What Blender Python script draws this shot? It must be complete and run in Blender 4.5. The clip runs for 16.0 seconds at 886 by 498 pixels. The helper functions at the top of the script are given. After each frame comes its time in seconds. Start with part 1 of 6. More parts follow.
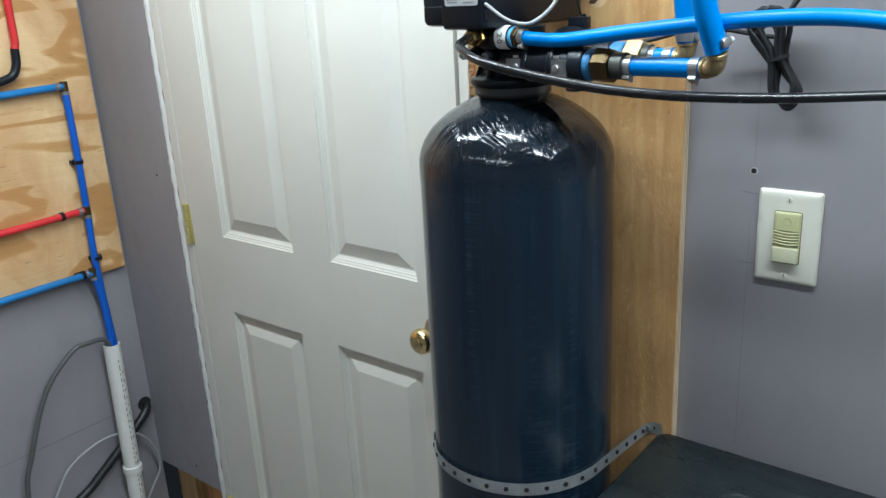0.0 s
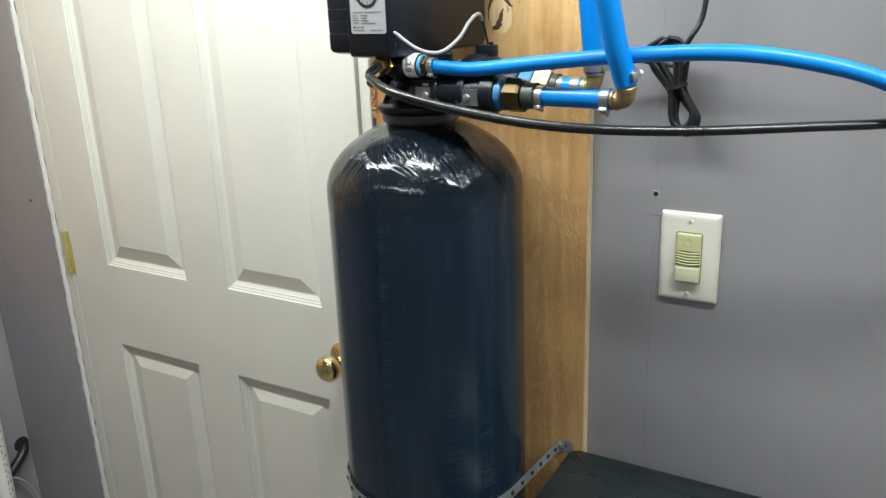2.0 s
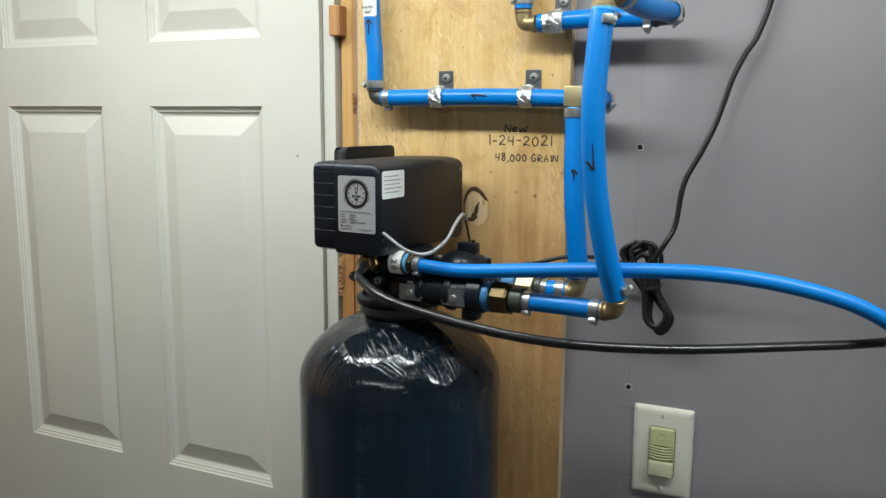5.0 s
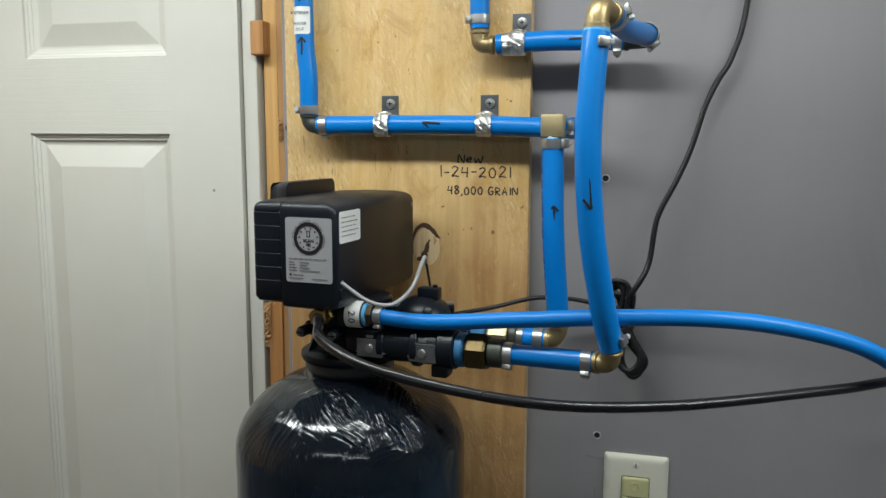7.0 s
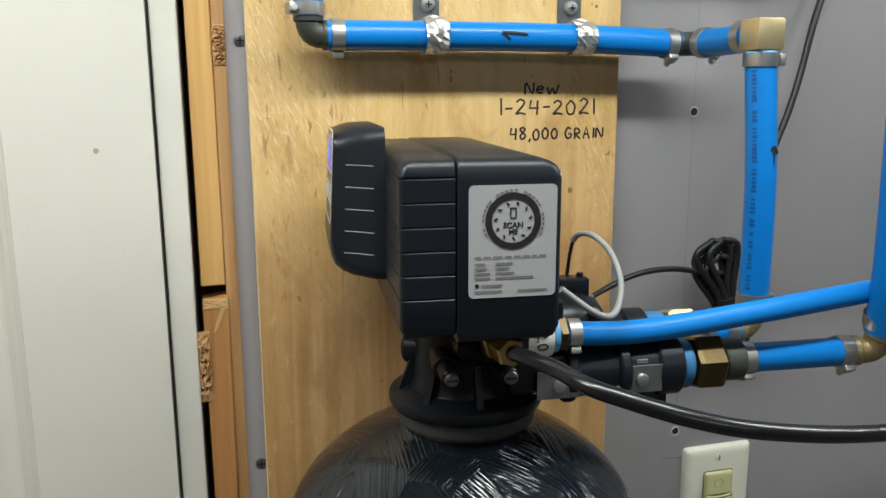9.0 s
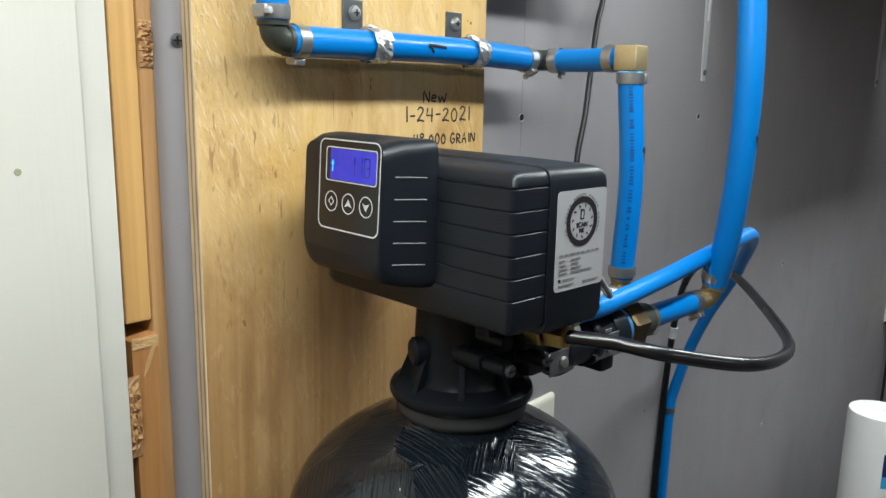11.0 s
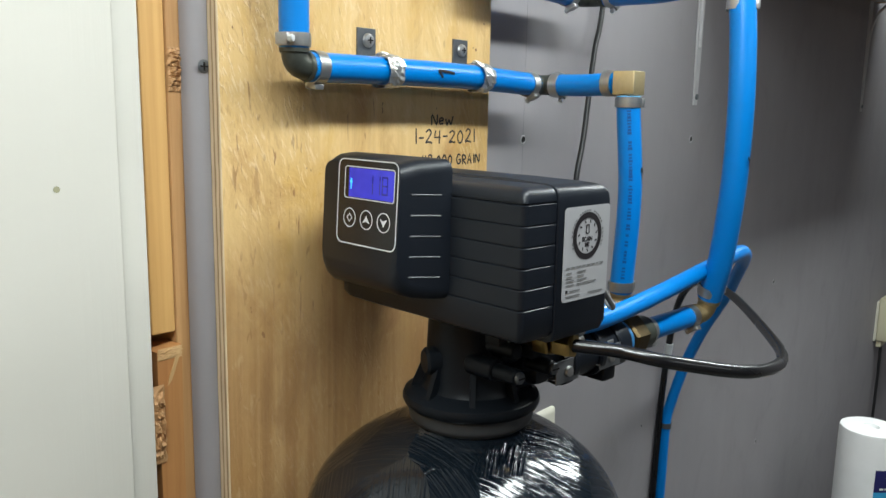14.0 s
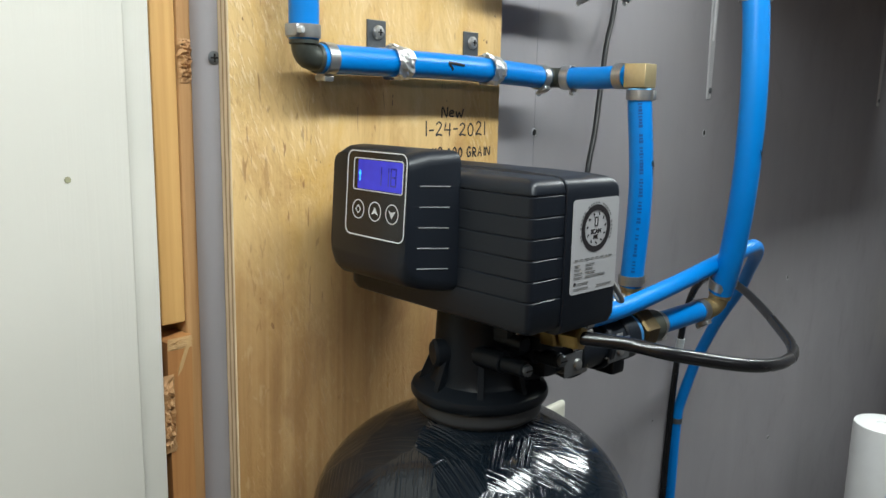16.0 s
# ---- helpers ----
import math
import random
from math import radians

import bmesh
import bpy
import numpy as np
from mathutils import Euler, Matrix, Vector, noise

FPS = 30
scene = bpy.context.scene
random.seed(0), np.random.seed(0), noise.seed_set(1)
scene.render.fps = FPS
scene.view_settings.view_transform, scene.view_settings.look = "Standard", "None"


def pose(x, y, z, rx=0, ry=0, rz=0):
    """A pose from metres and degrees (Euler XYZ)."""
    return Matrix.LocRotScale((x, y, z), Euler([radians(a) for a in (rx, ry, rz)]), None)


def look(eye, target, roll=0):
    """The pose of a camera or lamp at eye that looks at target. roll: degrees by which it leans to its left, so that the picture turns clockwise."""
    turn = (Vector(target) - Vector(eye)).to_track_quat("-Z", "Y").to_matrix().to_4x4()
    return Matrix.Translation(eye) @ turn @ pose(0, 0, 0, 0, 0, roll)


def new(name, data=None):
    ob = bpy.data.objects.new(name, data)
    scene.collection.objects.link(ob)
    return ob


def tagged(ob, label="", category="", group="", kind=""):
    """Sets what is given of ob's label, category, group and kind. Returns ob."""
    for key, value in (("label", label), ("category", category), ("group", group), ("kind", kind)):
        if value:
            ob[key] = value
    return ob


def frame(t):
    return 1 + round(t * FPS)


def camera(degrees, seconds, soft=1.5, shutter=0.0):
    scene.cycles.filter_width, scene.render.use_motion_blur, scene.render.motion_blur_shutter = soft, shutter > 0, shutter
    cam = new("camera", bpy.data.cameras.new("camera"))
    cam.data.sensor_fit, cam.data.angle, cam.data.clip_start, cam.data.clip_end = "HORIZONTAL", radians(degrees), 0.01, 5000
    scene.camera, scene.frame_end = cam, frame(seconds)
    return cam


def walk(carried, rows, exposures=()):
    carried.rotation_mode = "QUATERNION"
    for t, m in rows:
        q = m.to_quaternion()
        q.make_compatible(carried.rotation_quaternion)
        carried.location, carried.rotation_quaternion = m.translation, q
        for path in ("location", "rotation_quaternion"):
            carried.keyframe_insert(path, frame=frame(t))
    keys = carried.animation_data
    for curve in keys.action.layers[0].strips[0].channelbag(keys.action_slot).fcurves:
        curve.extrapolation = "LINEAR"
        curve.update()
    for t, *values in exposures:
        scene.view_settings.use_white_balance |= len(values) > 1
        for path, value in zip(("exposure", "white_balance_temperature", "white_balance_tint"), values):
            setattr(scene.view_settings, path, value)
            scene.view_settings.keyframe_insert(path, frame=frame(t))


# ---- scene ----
cam = camera(57.6, 16.0)
PATH = [
    (0, (0.577, -1.01, 1.499), (-0.627, 0.463, 0.882), -3.1),
    (0.5, (0.589, -1.011, 1.498), (-0.598, 0.473, 0.874), -3.5),
    (1, (0.61, -1.001, 1.486), (-0.459, 0.557, 0.829), -3.0),
    (1.5, (0.567, -1.003, 1.5), (-0.428, 0.602, 0.843), -2.6),
    (2, (0.535, -1.009, 1.524), (-0.434, 0.628, 0.907), -2.2),
    (2.5, (0.529, -1.009, 1.538), (-0.419, 0.661, 0.979), -1.5),
    (3, (0.547, -1.002, 1.54), (-0.336, 0.711, 1.004), -1.2),
    (3.5, (0.572, -0.988, 1.543), (-0.275, 0.748, 1.025), -1.4),
    (4, (0.573, -0.997, 1.561), (-0.276, 0.752, 1.093), -1.6),
    (4.5, (0.541, -1.01, 1.585), (-0.307, 0.753, 1.167), -0.8),
    (5, (0.453, -1.022, 1.605), (-0.357, 0.778, 1.286), 0.4),
    (5.2, (0.417, -1.028, 1.614), (-0.362, 0.792, 1.324), 0.5),
    (7.3, (0.29, -0.913, 1.618), (-0.183, 1.011, 1.345), -0.4),
    (7.5, (0.257, -0.862, 1.613), (-0.182, 1.07, 1.34), -0.9),
    (8, (0.077, -0.828, 1.605), (-0.013, 1.146, 1.295), -1.0),
    (8.5, (-0.101, -0.786, 1.596), (0.198, 1.154, 1.215), 0.3),
    (9, (-0.16, -0.657, 1.593), (0.366, 1.233, 1.203), -0.2),
    (9.2, (-0.184, -0.637, 1.595), (0.53, 1.191, 1.213), 0.0),
    (11.3, (-0.457, -0.505, 1.604), (1.032, 0.771, 1.207), 0.9),
    (11.5, (-0.46, -0.505, 1.604), (1.033, 0.769, 1.217), 0.7),
    (12, (-0.464, -0.508, 1.603), (1.049, 0.744, 1.222), 1.2),
    (12.5, (-0.468, -0.511, 1.602), (1.05, 0.74, 1.244), 1.1),
    (13, (-0.471, -0.517, 1.603), (1.05, 0.735, 1.255), 1.2),
    (13.5, (-0.471, -0.519, 1.603), (1.033, 0.756, 1.268), 0.9),
    (14, (-0.474, -0.519, 1.603), (1.02, 0.766, 1.261), 1.1),
    (14.5, (-0.472, -0.519, 1.602), (1.006, 0.783, 1.255), 1.2),
    (15, (-0.474, -0.518, 1.601), (1.0, 0.786, 1.25), 1.3),
    (15.5, (-0.471, -0.521, 1.6), (1.001, 0.786, 1.248), 1.3),
    (16, (-0.472, -0.522, 1.601), (0.998, 0.786, 1.246), 1.2),
]
EXPOSURES = [(0.0, 0.0, 5600, 9), (0.5, -0.13, 5840, 10), (1.0, 0.12, 6020, 10), (1.5, 0.32, 6090, 10), (2.0, 0.15, 6150, 10), (2.5, 0.01, 6160, 10), (3.0, -0.13, 6160, 10), (4.0, -0.15, 6150, 10), (4.5, -0.39, 6140, 10), (5.0, -0.74, 6150, 10), (5.2, -0.83, 6150, 10), (7.5, -1.05, 6240, 10), (8.5, -0.74, 6380, 10), (9.2, -0.64, 6380, 10), (11.5, -0.54, 6130, 10), (13.5, -0.57, 6130, 10), (15.5, -0.63, 6140, 10), (16.0, -0.63, 6140, 10)]
walk(cam, [(t, look(eye, target, roll)) for t, eye, target, roll in PATH], EXPOSURES)

# ---- world and lamps ----
world = bpy.data.worlds.new("world")
scene.world = world
world.use_nodes = True
world.node_tree.nodes["Background"].inputs[0].default_value = (0.5, 0.55, 0.62, 1)
world.node_tree.nodes["Background"].inputs[1].default_value = 0.02

TUBE_Y, TUBE_Z = -0.42, 2.055


def area_lamp(name, x, y, z, sx, sy, power, color):
    data = bpy.data.lights.new(name, "AREA")
    data.shape, data.size, data.size_y, data.energy, data.color = "RECTANGLE", sx, sy, power, color
    ob = new(name, data)
    ob.location = (x, y, z)
    return ob


area_lamp("tube_light", -0.28, TUBE_Y, TUBE_Z - 0.02, 1.2, 0.06, 19.5, (0.95, 1.0, 0.94))
# unseen lamp added to lift the low parts; no source known there
area_lamp("tube_light", 0.35, -1.60, TUBE_Z - 0.02, 1.2, 0.07, 6, (0.95, 1.0, 0.96))
area_lamp("tube_light", 1.14, TUBE_Y, TUBE_Z - 0.02, 1.2, 0.06, 23.5, (0.95, 1.0, 0.94))


# ---- materials ----
def material(name, build):
    m = bpy.data.materials.new(name)
    m.use_nodes = True
    nt = m.node_tree
    b = nt.nodes["Principled BSDF"]
    build(nt, b)
    return m


def node(nt, kind, **kw):
    n = nt.nodes.new(kind)
    for k, v in kw.items():
        if k in n.inputs:
            n.inputs[k].default_value = v
    return n


def coords(nt, scale=(1, 1, 1), rot=(0, 0, 0)):
    tc = nt.nodes.new("ShaderNodeTexCoord")
    mp = nt.nodes.new("ShaderNodeMapping")
    mp.inputs["Scale"].default_value = scale
    mp.inputs["Rotation"].default_value = rot
    nt.links.new(tc.outputs["Object"], mp.inputs["Vector"])
    return mp.outputs[0]


def slanted(nt, lean, scale):
    """Object coordinates turned about y, then stretched."""
    mp = nt.nodes.new("ShaderNodeMapping")
    mp.inputs["Scale"].default_value = scale
    nt.links.new(coords(nt, (1, 1, 1), (0, lean, 0)), mp.inputs["Vector"])
    return mp.outputs[0]


def noise_tex(nt, vec, scale, detail=4.0, rough=0.55, dist=0.0):
    n = node(nt, "ShaderNodeTexNoise", Scale=scale, Detail=detail, Roughness=rough, Distortion=dist)
    nt.links.new(vec, n.inputs["Vector"])
    return n.outputs["Fac"]


def ramp(nt, fac, stops):
    r = nt.nodes.new("ShaderNodeValToRGB")
    els = r.color_ramp.elements
    while len(els) < len(stops):
        els.new(0.5)
    for e, (p, c) in zip(els, stops):
        e.position, e.color = p, (*c, 1) if len(c) == 3 else c
    nt.links.new(fac, r.inputs[0])
    return r.outputs[0]


def mix(nt, fac, a, b, mode="MIX"):
    m = nt.nodes.new("ShaderNodeMix")
    m.data_type, m.blend_type = "RGBA", mode
    for sock, val in ((m.inputs[0], fac), (m.inputs[6], a), (m.inputs[7], b)):
        if hasattr(val, "is_linked"):
            nt.links.new(val, sock)
        else:
            sock.default_value = val if isinstance(val, float) else (*val, 1)
    return m.outputs[2]


def bump(nt, b, height, strength=0.3, distance=0.002):
    n = nt.nodes.new("ShaderNodeBump")
    n.inputs["Strength"].default_value, n.inputs["Distance"].default_value = strength, distance
    nt.links.new(height, n.inputs["Height"])
    last = b.inputs["Normal"].links
    if last:
        nt.links.new(last[0].from_socket, n.inputs["Normal"])
    nt.links.new(n.outputs[0], b.inputs["Normal"])


def plain(name, color, rough=0.5, metal=0.0, vary=0.12, scale=30.0, relief=0.08, dist=0.0006, spec=0.5, coat=0.0):
    """A surface with fine and coarse variation of tone, gloss and relief."""
    def build(nt, b):
        v = coords(nt)
        coarse, fine = noise_tex(nt, v, scale * 0.25, 3), noise_tex(nt, v, scale * 6, 4)
        lo, hi = [c * (1 - vary) for c in color], [min(1, c * (1 + vary)) for c in color]
        c = ramp(nt, coarse, [(0.3, lo), (0.7, hi)])
        c = mix(nt, 0.25, c, ramp(nt, fine, [(0.3, lo), (0.7, hi)]))
        nt.links.new(c, b.inputs["Base Color"])
        r = ramp(nt, coarse, [(0.3, [max(0.02, rough - 0.07)] * 3), (0.75, [min(1, rough + 0.08)] * 3)])
        nt.links.new(r, b.inputs["Roughness"])
        b.inputs["Metallic"].default_value = metal
        b.inputs["Specular IOR Level"].default_value = spec
        b.inputs["Coat Weight"].default_value = coat
        if relief:
            bump(nt, b, fine, relief, dist)
    return material(name, build)


def drywall_paint(nt, b):
    v = coords(nt)
    coarse, fine = noise_tex(nt, v, 3.0, 5), noise_tex(nt, v, 260, 3)
    roller = noise_tex(nt, v, 42, 4, 0.6)
    scuff = noise_tex(nt, coords(nt, (1, 1, 0.7)), 11, 5, 0.65, 0.6)
    streak = noise_tex(nt, coords(nt, (14, 14, 0.8)), 2.0, 4)
    c = ramp(nt, coarse, [(0.3, (0.252, 0.237, 0.248)), (0.7, (0.293, 0.276, 0.288))])
    c = mix(nt, 0.1, c, ramp(nt, streak, [(0.35, (0.236, 0.222, 0.234)), (0.65, (0.308, 0.291, 0.303))]))
    c = mix(nt, ramp(nt, scuff, [(0.56, (0, 0, 0)), (0.75, (0.4,) * 3)]), c, (0.212, 0.199, 0.207))
    nt.links.new(c, b.inputs["Base Color"])
    nt.links.new(ramp(nt, scuff, [(0.3, (0.54,) * 3), (0.7, (0.68,) * 3)]), b.inputs["Roughness"])
    bump(nt, b, fine, 0.10, 0.0006)
    bump(nt, b, roller, 0.2, 0.0014)


def door_paint(nt, b):
    v = coords(nt)
    grain = noise_tex(nt, coords(nt, (260, 260, 7)), 1.0, 5, 0.6, 0.6)
    coarse = noise_tex(nt, v, 4, 4)
    c = ramp(nt, coarse, [(0.3, (0.592, 0.572, 0.512)), (0.7, (0.648, 0.626, 0.563))])
    nt.links.new(c, b.inputs["Base Color"])
    b.inputs["Roughness"].default_value = 0.38
    # embossed grain: upright on stiles and panels, level on the rails between panels
    level = noise_tex(nt, coords(nt, (5, 5, 330)), 1.0, 5, 0.62, 1.4)
    tc = nt.nodes.new("ShaderNodeTexCoord")
    sx = nt.nodes.new("ShaderNodeSeparateXYZ")
    nt.links.new(tc.outputs["Object"], sx.inputs[0])
    masks = []
    for axis, mid, half in (("Z", 0.915, 0.088), ("Z", 1.673, 0.05), ("X", -0.59, 0.285)):
        m = nt.nodes.new("ShaderNodeMath")
        m.operation = "COMPARE"
        m.inputs[1].default_value, m.inputs[2].default_value = mid, half
        nt.links.new(sx.outputs[axis], m.inputs[0])
        masks.append(m.outputs[0])
    either = nt.nodes.new("ShaderNodeMath")
    either.operation = "MAXIMUM"
    both = nt.nodes.new("ShaderNodeMath")
    both.operation = "MULTIPLY"
    nt.links.new(masks[0], either.inputs[0])
    nt.links.new(masks[1], either.inputs[1])
    nt.links.new(either.outputs[0], both.inputs[0])
    nt.links.new(masks[2], both.inputs[1])
    bump(nt, b, mix(nt, both.outputs[0], ramp(nt, grain, [(0.0, (0.33,) * 3), (1.0, (0.67,) * 3)]), level), 0.27, 0.0014)


def plywood_face(pale, tan, dark, axis_scale):
    """Rotary-cut pine: contour-like figure, fine grain, blotches and flecks."""
    def build(nt, b):
        grain = noise_tex(nt, coords(nt, axis_scale), 1.6, 6, 0.62, 1.2)
        fleck = noise_tex(nt, coords(nt, tuple(s * 6 for s in axis_scale)), 2.0, 3, 0.5, 0.4)
        blotch = noise_tex(nt, coords(nt, (1, 1, 0.6)), 5.0, 5, 0.62, 0.8)
        hills = nt.nodes.new("ShaderNodeMath")
        hills.operation = "MULTIPLY"
        hills.inputs[1].default_value = 7.0
        nt.links.new(noise_tex(nt, coords(nt, (1, 3.2, 9.0)), 1.0, 2.0, 0.45, 0.5), hills.inputs[0])
        fold = nt.nodes.new("ShaderNodeMath")
        fold.operation = "PINGPONG"
        fold.inputs[1].default_value = 1.0
        nt.links.new(hills.outputs[0], fold.inputs[0])
        figure = fold.outputs[0]
        c = ramp(nt, figure, [(0.12, [a * 0.86 for a in tan]), (0.34, tan), (0.46, pale), (0.85, pale)])
        c = mix(nt, 0.18, c, ramp(nt, grain, [(0.32, dark), (0.5, tan), (0.72, pale)]))
        c = mix(nt, ramp(nt, blotch, [(0.40, (0, 0, 0)), (0.68, (0.75, 0.75, 0.75))]), c, [tan[0] * 0.88, tan[1] * 0.78, tan[2] * 0.75])
        c = mix(nt, ramp(nt, fleck, [(0.26, (0.7, 0.7, 0.7)), (0.33, (0, 0, 0))]), c, [a * 0.45 for a in dark])
        nt.links.new(c, b.inputs["Base Color"])
        nt.links.new(ramp(nt, figure, [(0.3, (0.36,) * 3), (0.7, (0.55,) * 3)]), b.inputs["Roughness"])
        bump(nt, b, grain, 0.30, 0.002)
        bump(nt, b, fleck, 0.45, 0.0012)
    return build


def fir_plywood(nt, b):
    """Varnished fir face veneer: soft upright bands, golden and brown blotches, dark pores and patches of raised torn grain."""
    pale, tan, gold, brown = (0.70, 0.490, 0.225), (0.58, 0.370, 0.145), (0.62, 0.385, 0.120), (0.36, 0.190, 0.068)
    bands = noise_tex(nt, coords(nt, (11, 11, 0.8)), 1.0, 5, 0.6, 1.8)
    grain = noise_tex(nt, coords(nt, (120, 120, 5)), 1.0, 4, 0.65, 0.8)
    blotch = noise_tex(nt, coords(nt, (1, 1, 0.55)), 10.0, 7, 0.68, 1.2)
    cloud = noise_tex(nt, coords(nt, (1, 1, 0.7)), 26.0, 6, 0.7, 0.8)
    c = ramp(nt, bands, [(0.30, tan), (0.50, pale), (0.72, gold)])
    c = mix(nt, 0.22, c, ramp(nt, grain, [(0.34, brown), (0.52, tan), (0.70, pale)]))
    c = mix(nt, ramp(nt, blotch, [(0.34, (0.8,) * 3), (0.47, (0, 0, 0))]), c, gold)
    c = mix(nt, ramp(nt, cloud, [(0.50, (0, 0, 0)), (0.70, (0.75,) * 3)]), c, (0.44, 0.245, 0.085))
    c = mix(nt, ramp(nt, cloud, [(0.26, (0.6,) * 3), (0.40, (0, 0, 0))]), c, (0.74, 0.56, 0.30))
    # raised torn flecks in leaning clusters, their glint and brown shade painted in
    torn_grain = noise_tex(nt, slanted(nt, 0.34, (330, 330, 80)), 1.0, 3, 0.55, 0.4)
    where = ramp(nt, noise_tex(nt, slanted(nt, 0.25, (1, 1, 0.4)), 8.0, 4, 0.6), [(0.45, (0, 0, 0)), (0.58, (1, 1, 1))])
    raised = mix(nt, where, (0.0, 0.0, 0.0), ramp(nt, torn_grain, [(0.56, (0, 0, 0)), (0.66, (1, 1, 1))]))
    c = mix(nt, mix(nt, 0.5, (0.0, 0.0, 0.0), raised), c, (0.86, 0.70, 0.44))
    shade = mix(nt, where, (0.0, 0.0, 0.0), ramp(nt, torn_grain, [(0.30, (0.55,) * 3), (0.42, (0, 0, 0))]))
    c = mix(nt, shade, c, brown)
    # dark pores, upright and short
    pore_at = ramp(nt, noise_tex(nt, coords(nt, (14, 14, 2.2)), 1.0, 3, 0.55), [(0.50, (0, 0, 0)), (0.64, (1, 1, 1))])
    pore = noise_tex(nt, coords(nt, (230, 230, 46)), 1.0, 2, 0.5, 0.5)
    pores = mix(nt, pore_at, (0.0, 0.0, 0.0), ramp(nt, pore, [(0.63, (0, 0, 0)), (0.70, (0.8,) * 3)]))
    c = mix(nt, pores, c, (0.25, 0.12, 0.045))
    pit = noise_tex(nt, coords(nt, (1, 1, 0.75)), 95, 2)
    c = mix(nt, ramp(nt, pit, [(0.735, (0, 0, 0)), (0.755, (0.9,) * 3)]), c, (0.14, 0.06, 0.025))
    # browner and darker below a wavering height, with streaks of its own
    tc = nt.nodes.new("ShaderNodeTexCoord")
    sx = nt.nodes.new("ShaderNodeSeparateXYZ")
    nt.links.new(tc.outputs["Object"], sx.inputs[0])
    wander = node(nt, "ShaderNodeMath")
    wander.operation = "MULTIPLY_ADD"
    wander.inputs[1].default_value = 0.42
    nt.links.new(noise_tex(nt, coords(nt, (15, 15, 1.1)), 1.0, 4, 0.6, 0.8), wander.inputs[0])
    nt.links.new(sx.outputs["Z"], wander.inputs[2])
    low_tone = nt.nodes.new("ShaderNodeMapRange")
    low_tone.inputs["From Min"].default_value, low_tone.inputs["From Max"].default_value = 1.745, 1.62
    low_tone.inputs["To Max"].default_value = 0.80
    nt.links.new(wander.outputs[0], low_tone.inputs["Value"])
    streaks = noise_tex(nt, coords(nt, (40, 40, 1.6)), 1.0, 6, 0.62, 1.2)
    c = mix(nt, low_tone.outputs[0], c, ramp(nt, streaks, [(0.28, (0.33, 0.165, 0.062)), (0.50, (0.48, 0.270, 0.108)), (0.68, (0.60, 0.385, 0.190))]))
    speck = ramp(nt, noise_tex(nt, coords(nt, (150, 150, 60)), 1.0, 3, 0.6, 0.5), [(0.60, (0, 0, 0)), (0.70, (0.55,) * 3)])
    c = mix(nt, mix(nt, low_tone.outputs[0], (0.0, 0.0, 0.0), speck), c, (0.66, 0.47, 0.26))
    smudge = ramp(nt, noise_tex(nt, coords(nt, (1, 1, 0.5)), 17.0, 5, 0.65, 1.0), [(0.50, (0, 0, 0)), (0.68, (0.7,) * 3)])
    c = mix(nt, mix(nt, low_tone.outputs[0], (0.0, 0.0, 0.0), smudge), c, (0.33, 0.175, 0.070))
    nt.links.new(c, b.inputs["Base Color"])
    nt.links.new(ramp(nt, blotch, [(0.3, (0.26,) * 3), (0.7, (0.46,) * 3)]), b.inputs["Roughness"])
    bump(nt, b, grain, 0.35, 0.0008)
    bump(nt, b, raised, 0.8, 0.0008)
    bump(nt, b, cloud, 0.4, 0.005)


def ply_edge(nt, b):
    tc = nt.nodes.new("ShaderNodeTexCoord")
    w = node(nt, "ShaderNodeTexWave", Scale=62.0, Distortion=0.8, Detail=2.0)
    w.bands_direction = "Y"
    nt.links.new(tc.outputs["Object"], w.inputs["Vector"])
    grain = noise_tex(nt, coords(nt, (200, 200, 30)), 1.0, 4)
    c = ramp(nt, w.outputs["Fac"], [(0.06, (0.28, 0.17, 0.085)), (0.22, (0.62, 0.48, 0.30)), (0.8, (0.76, 0.63, 0.43))])
    c = mix(nt, 0.25, c, ramp(nt, grain, [(0.35, (0.20, 0.12, 0.05)), (0.65, (0.70, 0.56, 0.36))]))
    nt.links.new(c, b.inputs["Base Color"])
    b.inputs["Roughness"].default_value = 0.7
    bump(nt, b, grain, 0.5, 0.002)


def stud_wood(pale, dark):
    def build(nt, b):
        grain = noise_tex(nt, coords(nt, (60, 60, 2.2)), 1.0, 5, 0.6, 0.8)
        c = ramp(nt, grain, [(0.3, dark), (0.7, pale)])
        nt.links.new(c, b.inputs["Base Color"])
        b.inputs["Roughness"].default_value = 0.6
        bump(nt, b, grain, 0.3, 0.001)
    return build


def scuffed_plastic(nt, b):
    """Dark grey-green polyethylene, fine pebbled, with pale dusty smears."""
    v = coords(nt)
    c = ramp(nt, noise_tex(nt, v, 26, 4), [(0.3, (0.0075, 0.0115, 0.0125)), (0.7, (0.0125, 0.0185, 0.0195))])
    smear = noise_tex(nt, coords(nt, (3.5, 17, 8), (0, 0, 0.35)), 1.0, 6, 0.68, 1.8)
    c = mix(nt, ramp(nt, smear, [(0.56, (0, 0, 0)), (0.76, (0.5,) * 3)]), c, (0.036, 0.045, 0.044))
    nt.links.new(c, b.inputs["Base Color"])
    nt.links.new(ramp(nt, smear, [(0.40, (0.26,) * 3), (0.70, (0.44,) * 3)]), b.inputs["Roughness"])
    bump(nt, b, noise_tex(nt, v, 420, 2), 0.12, 0.0004)
    bump(nt, b, noise_tex(nt, v, 24, 4), 0.3, 0.0012)


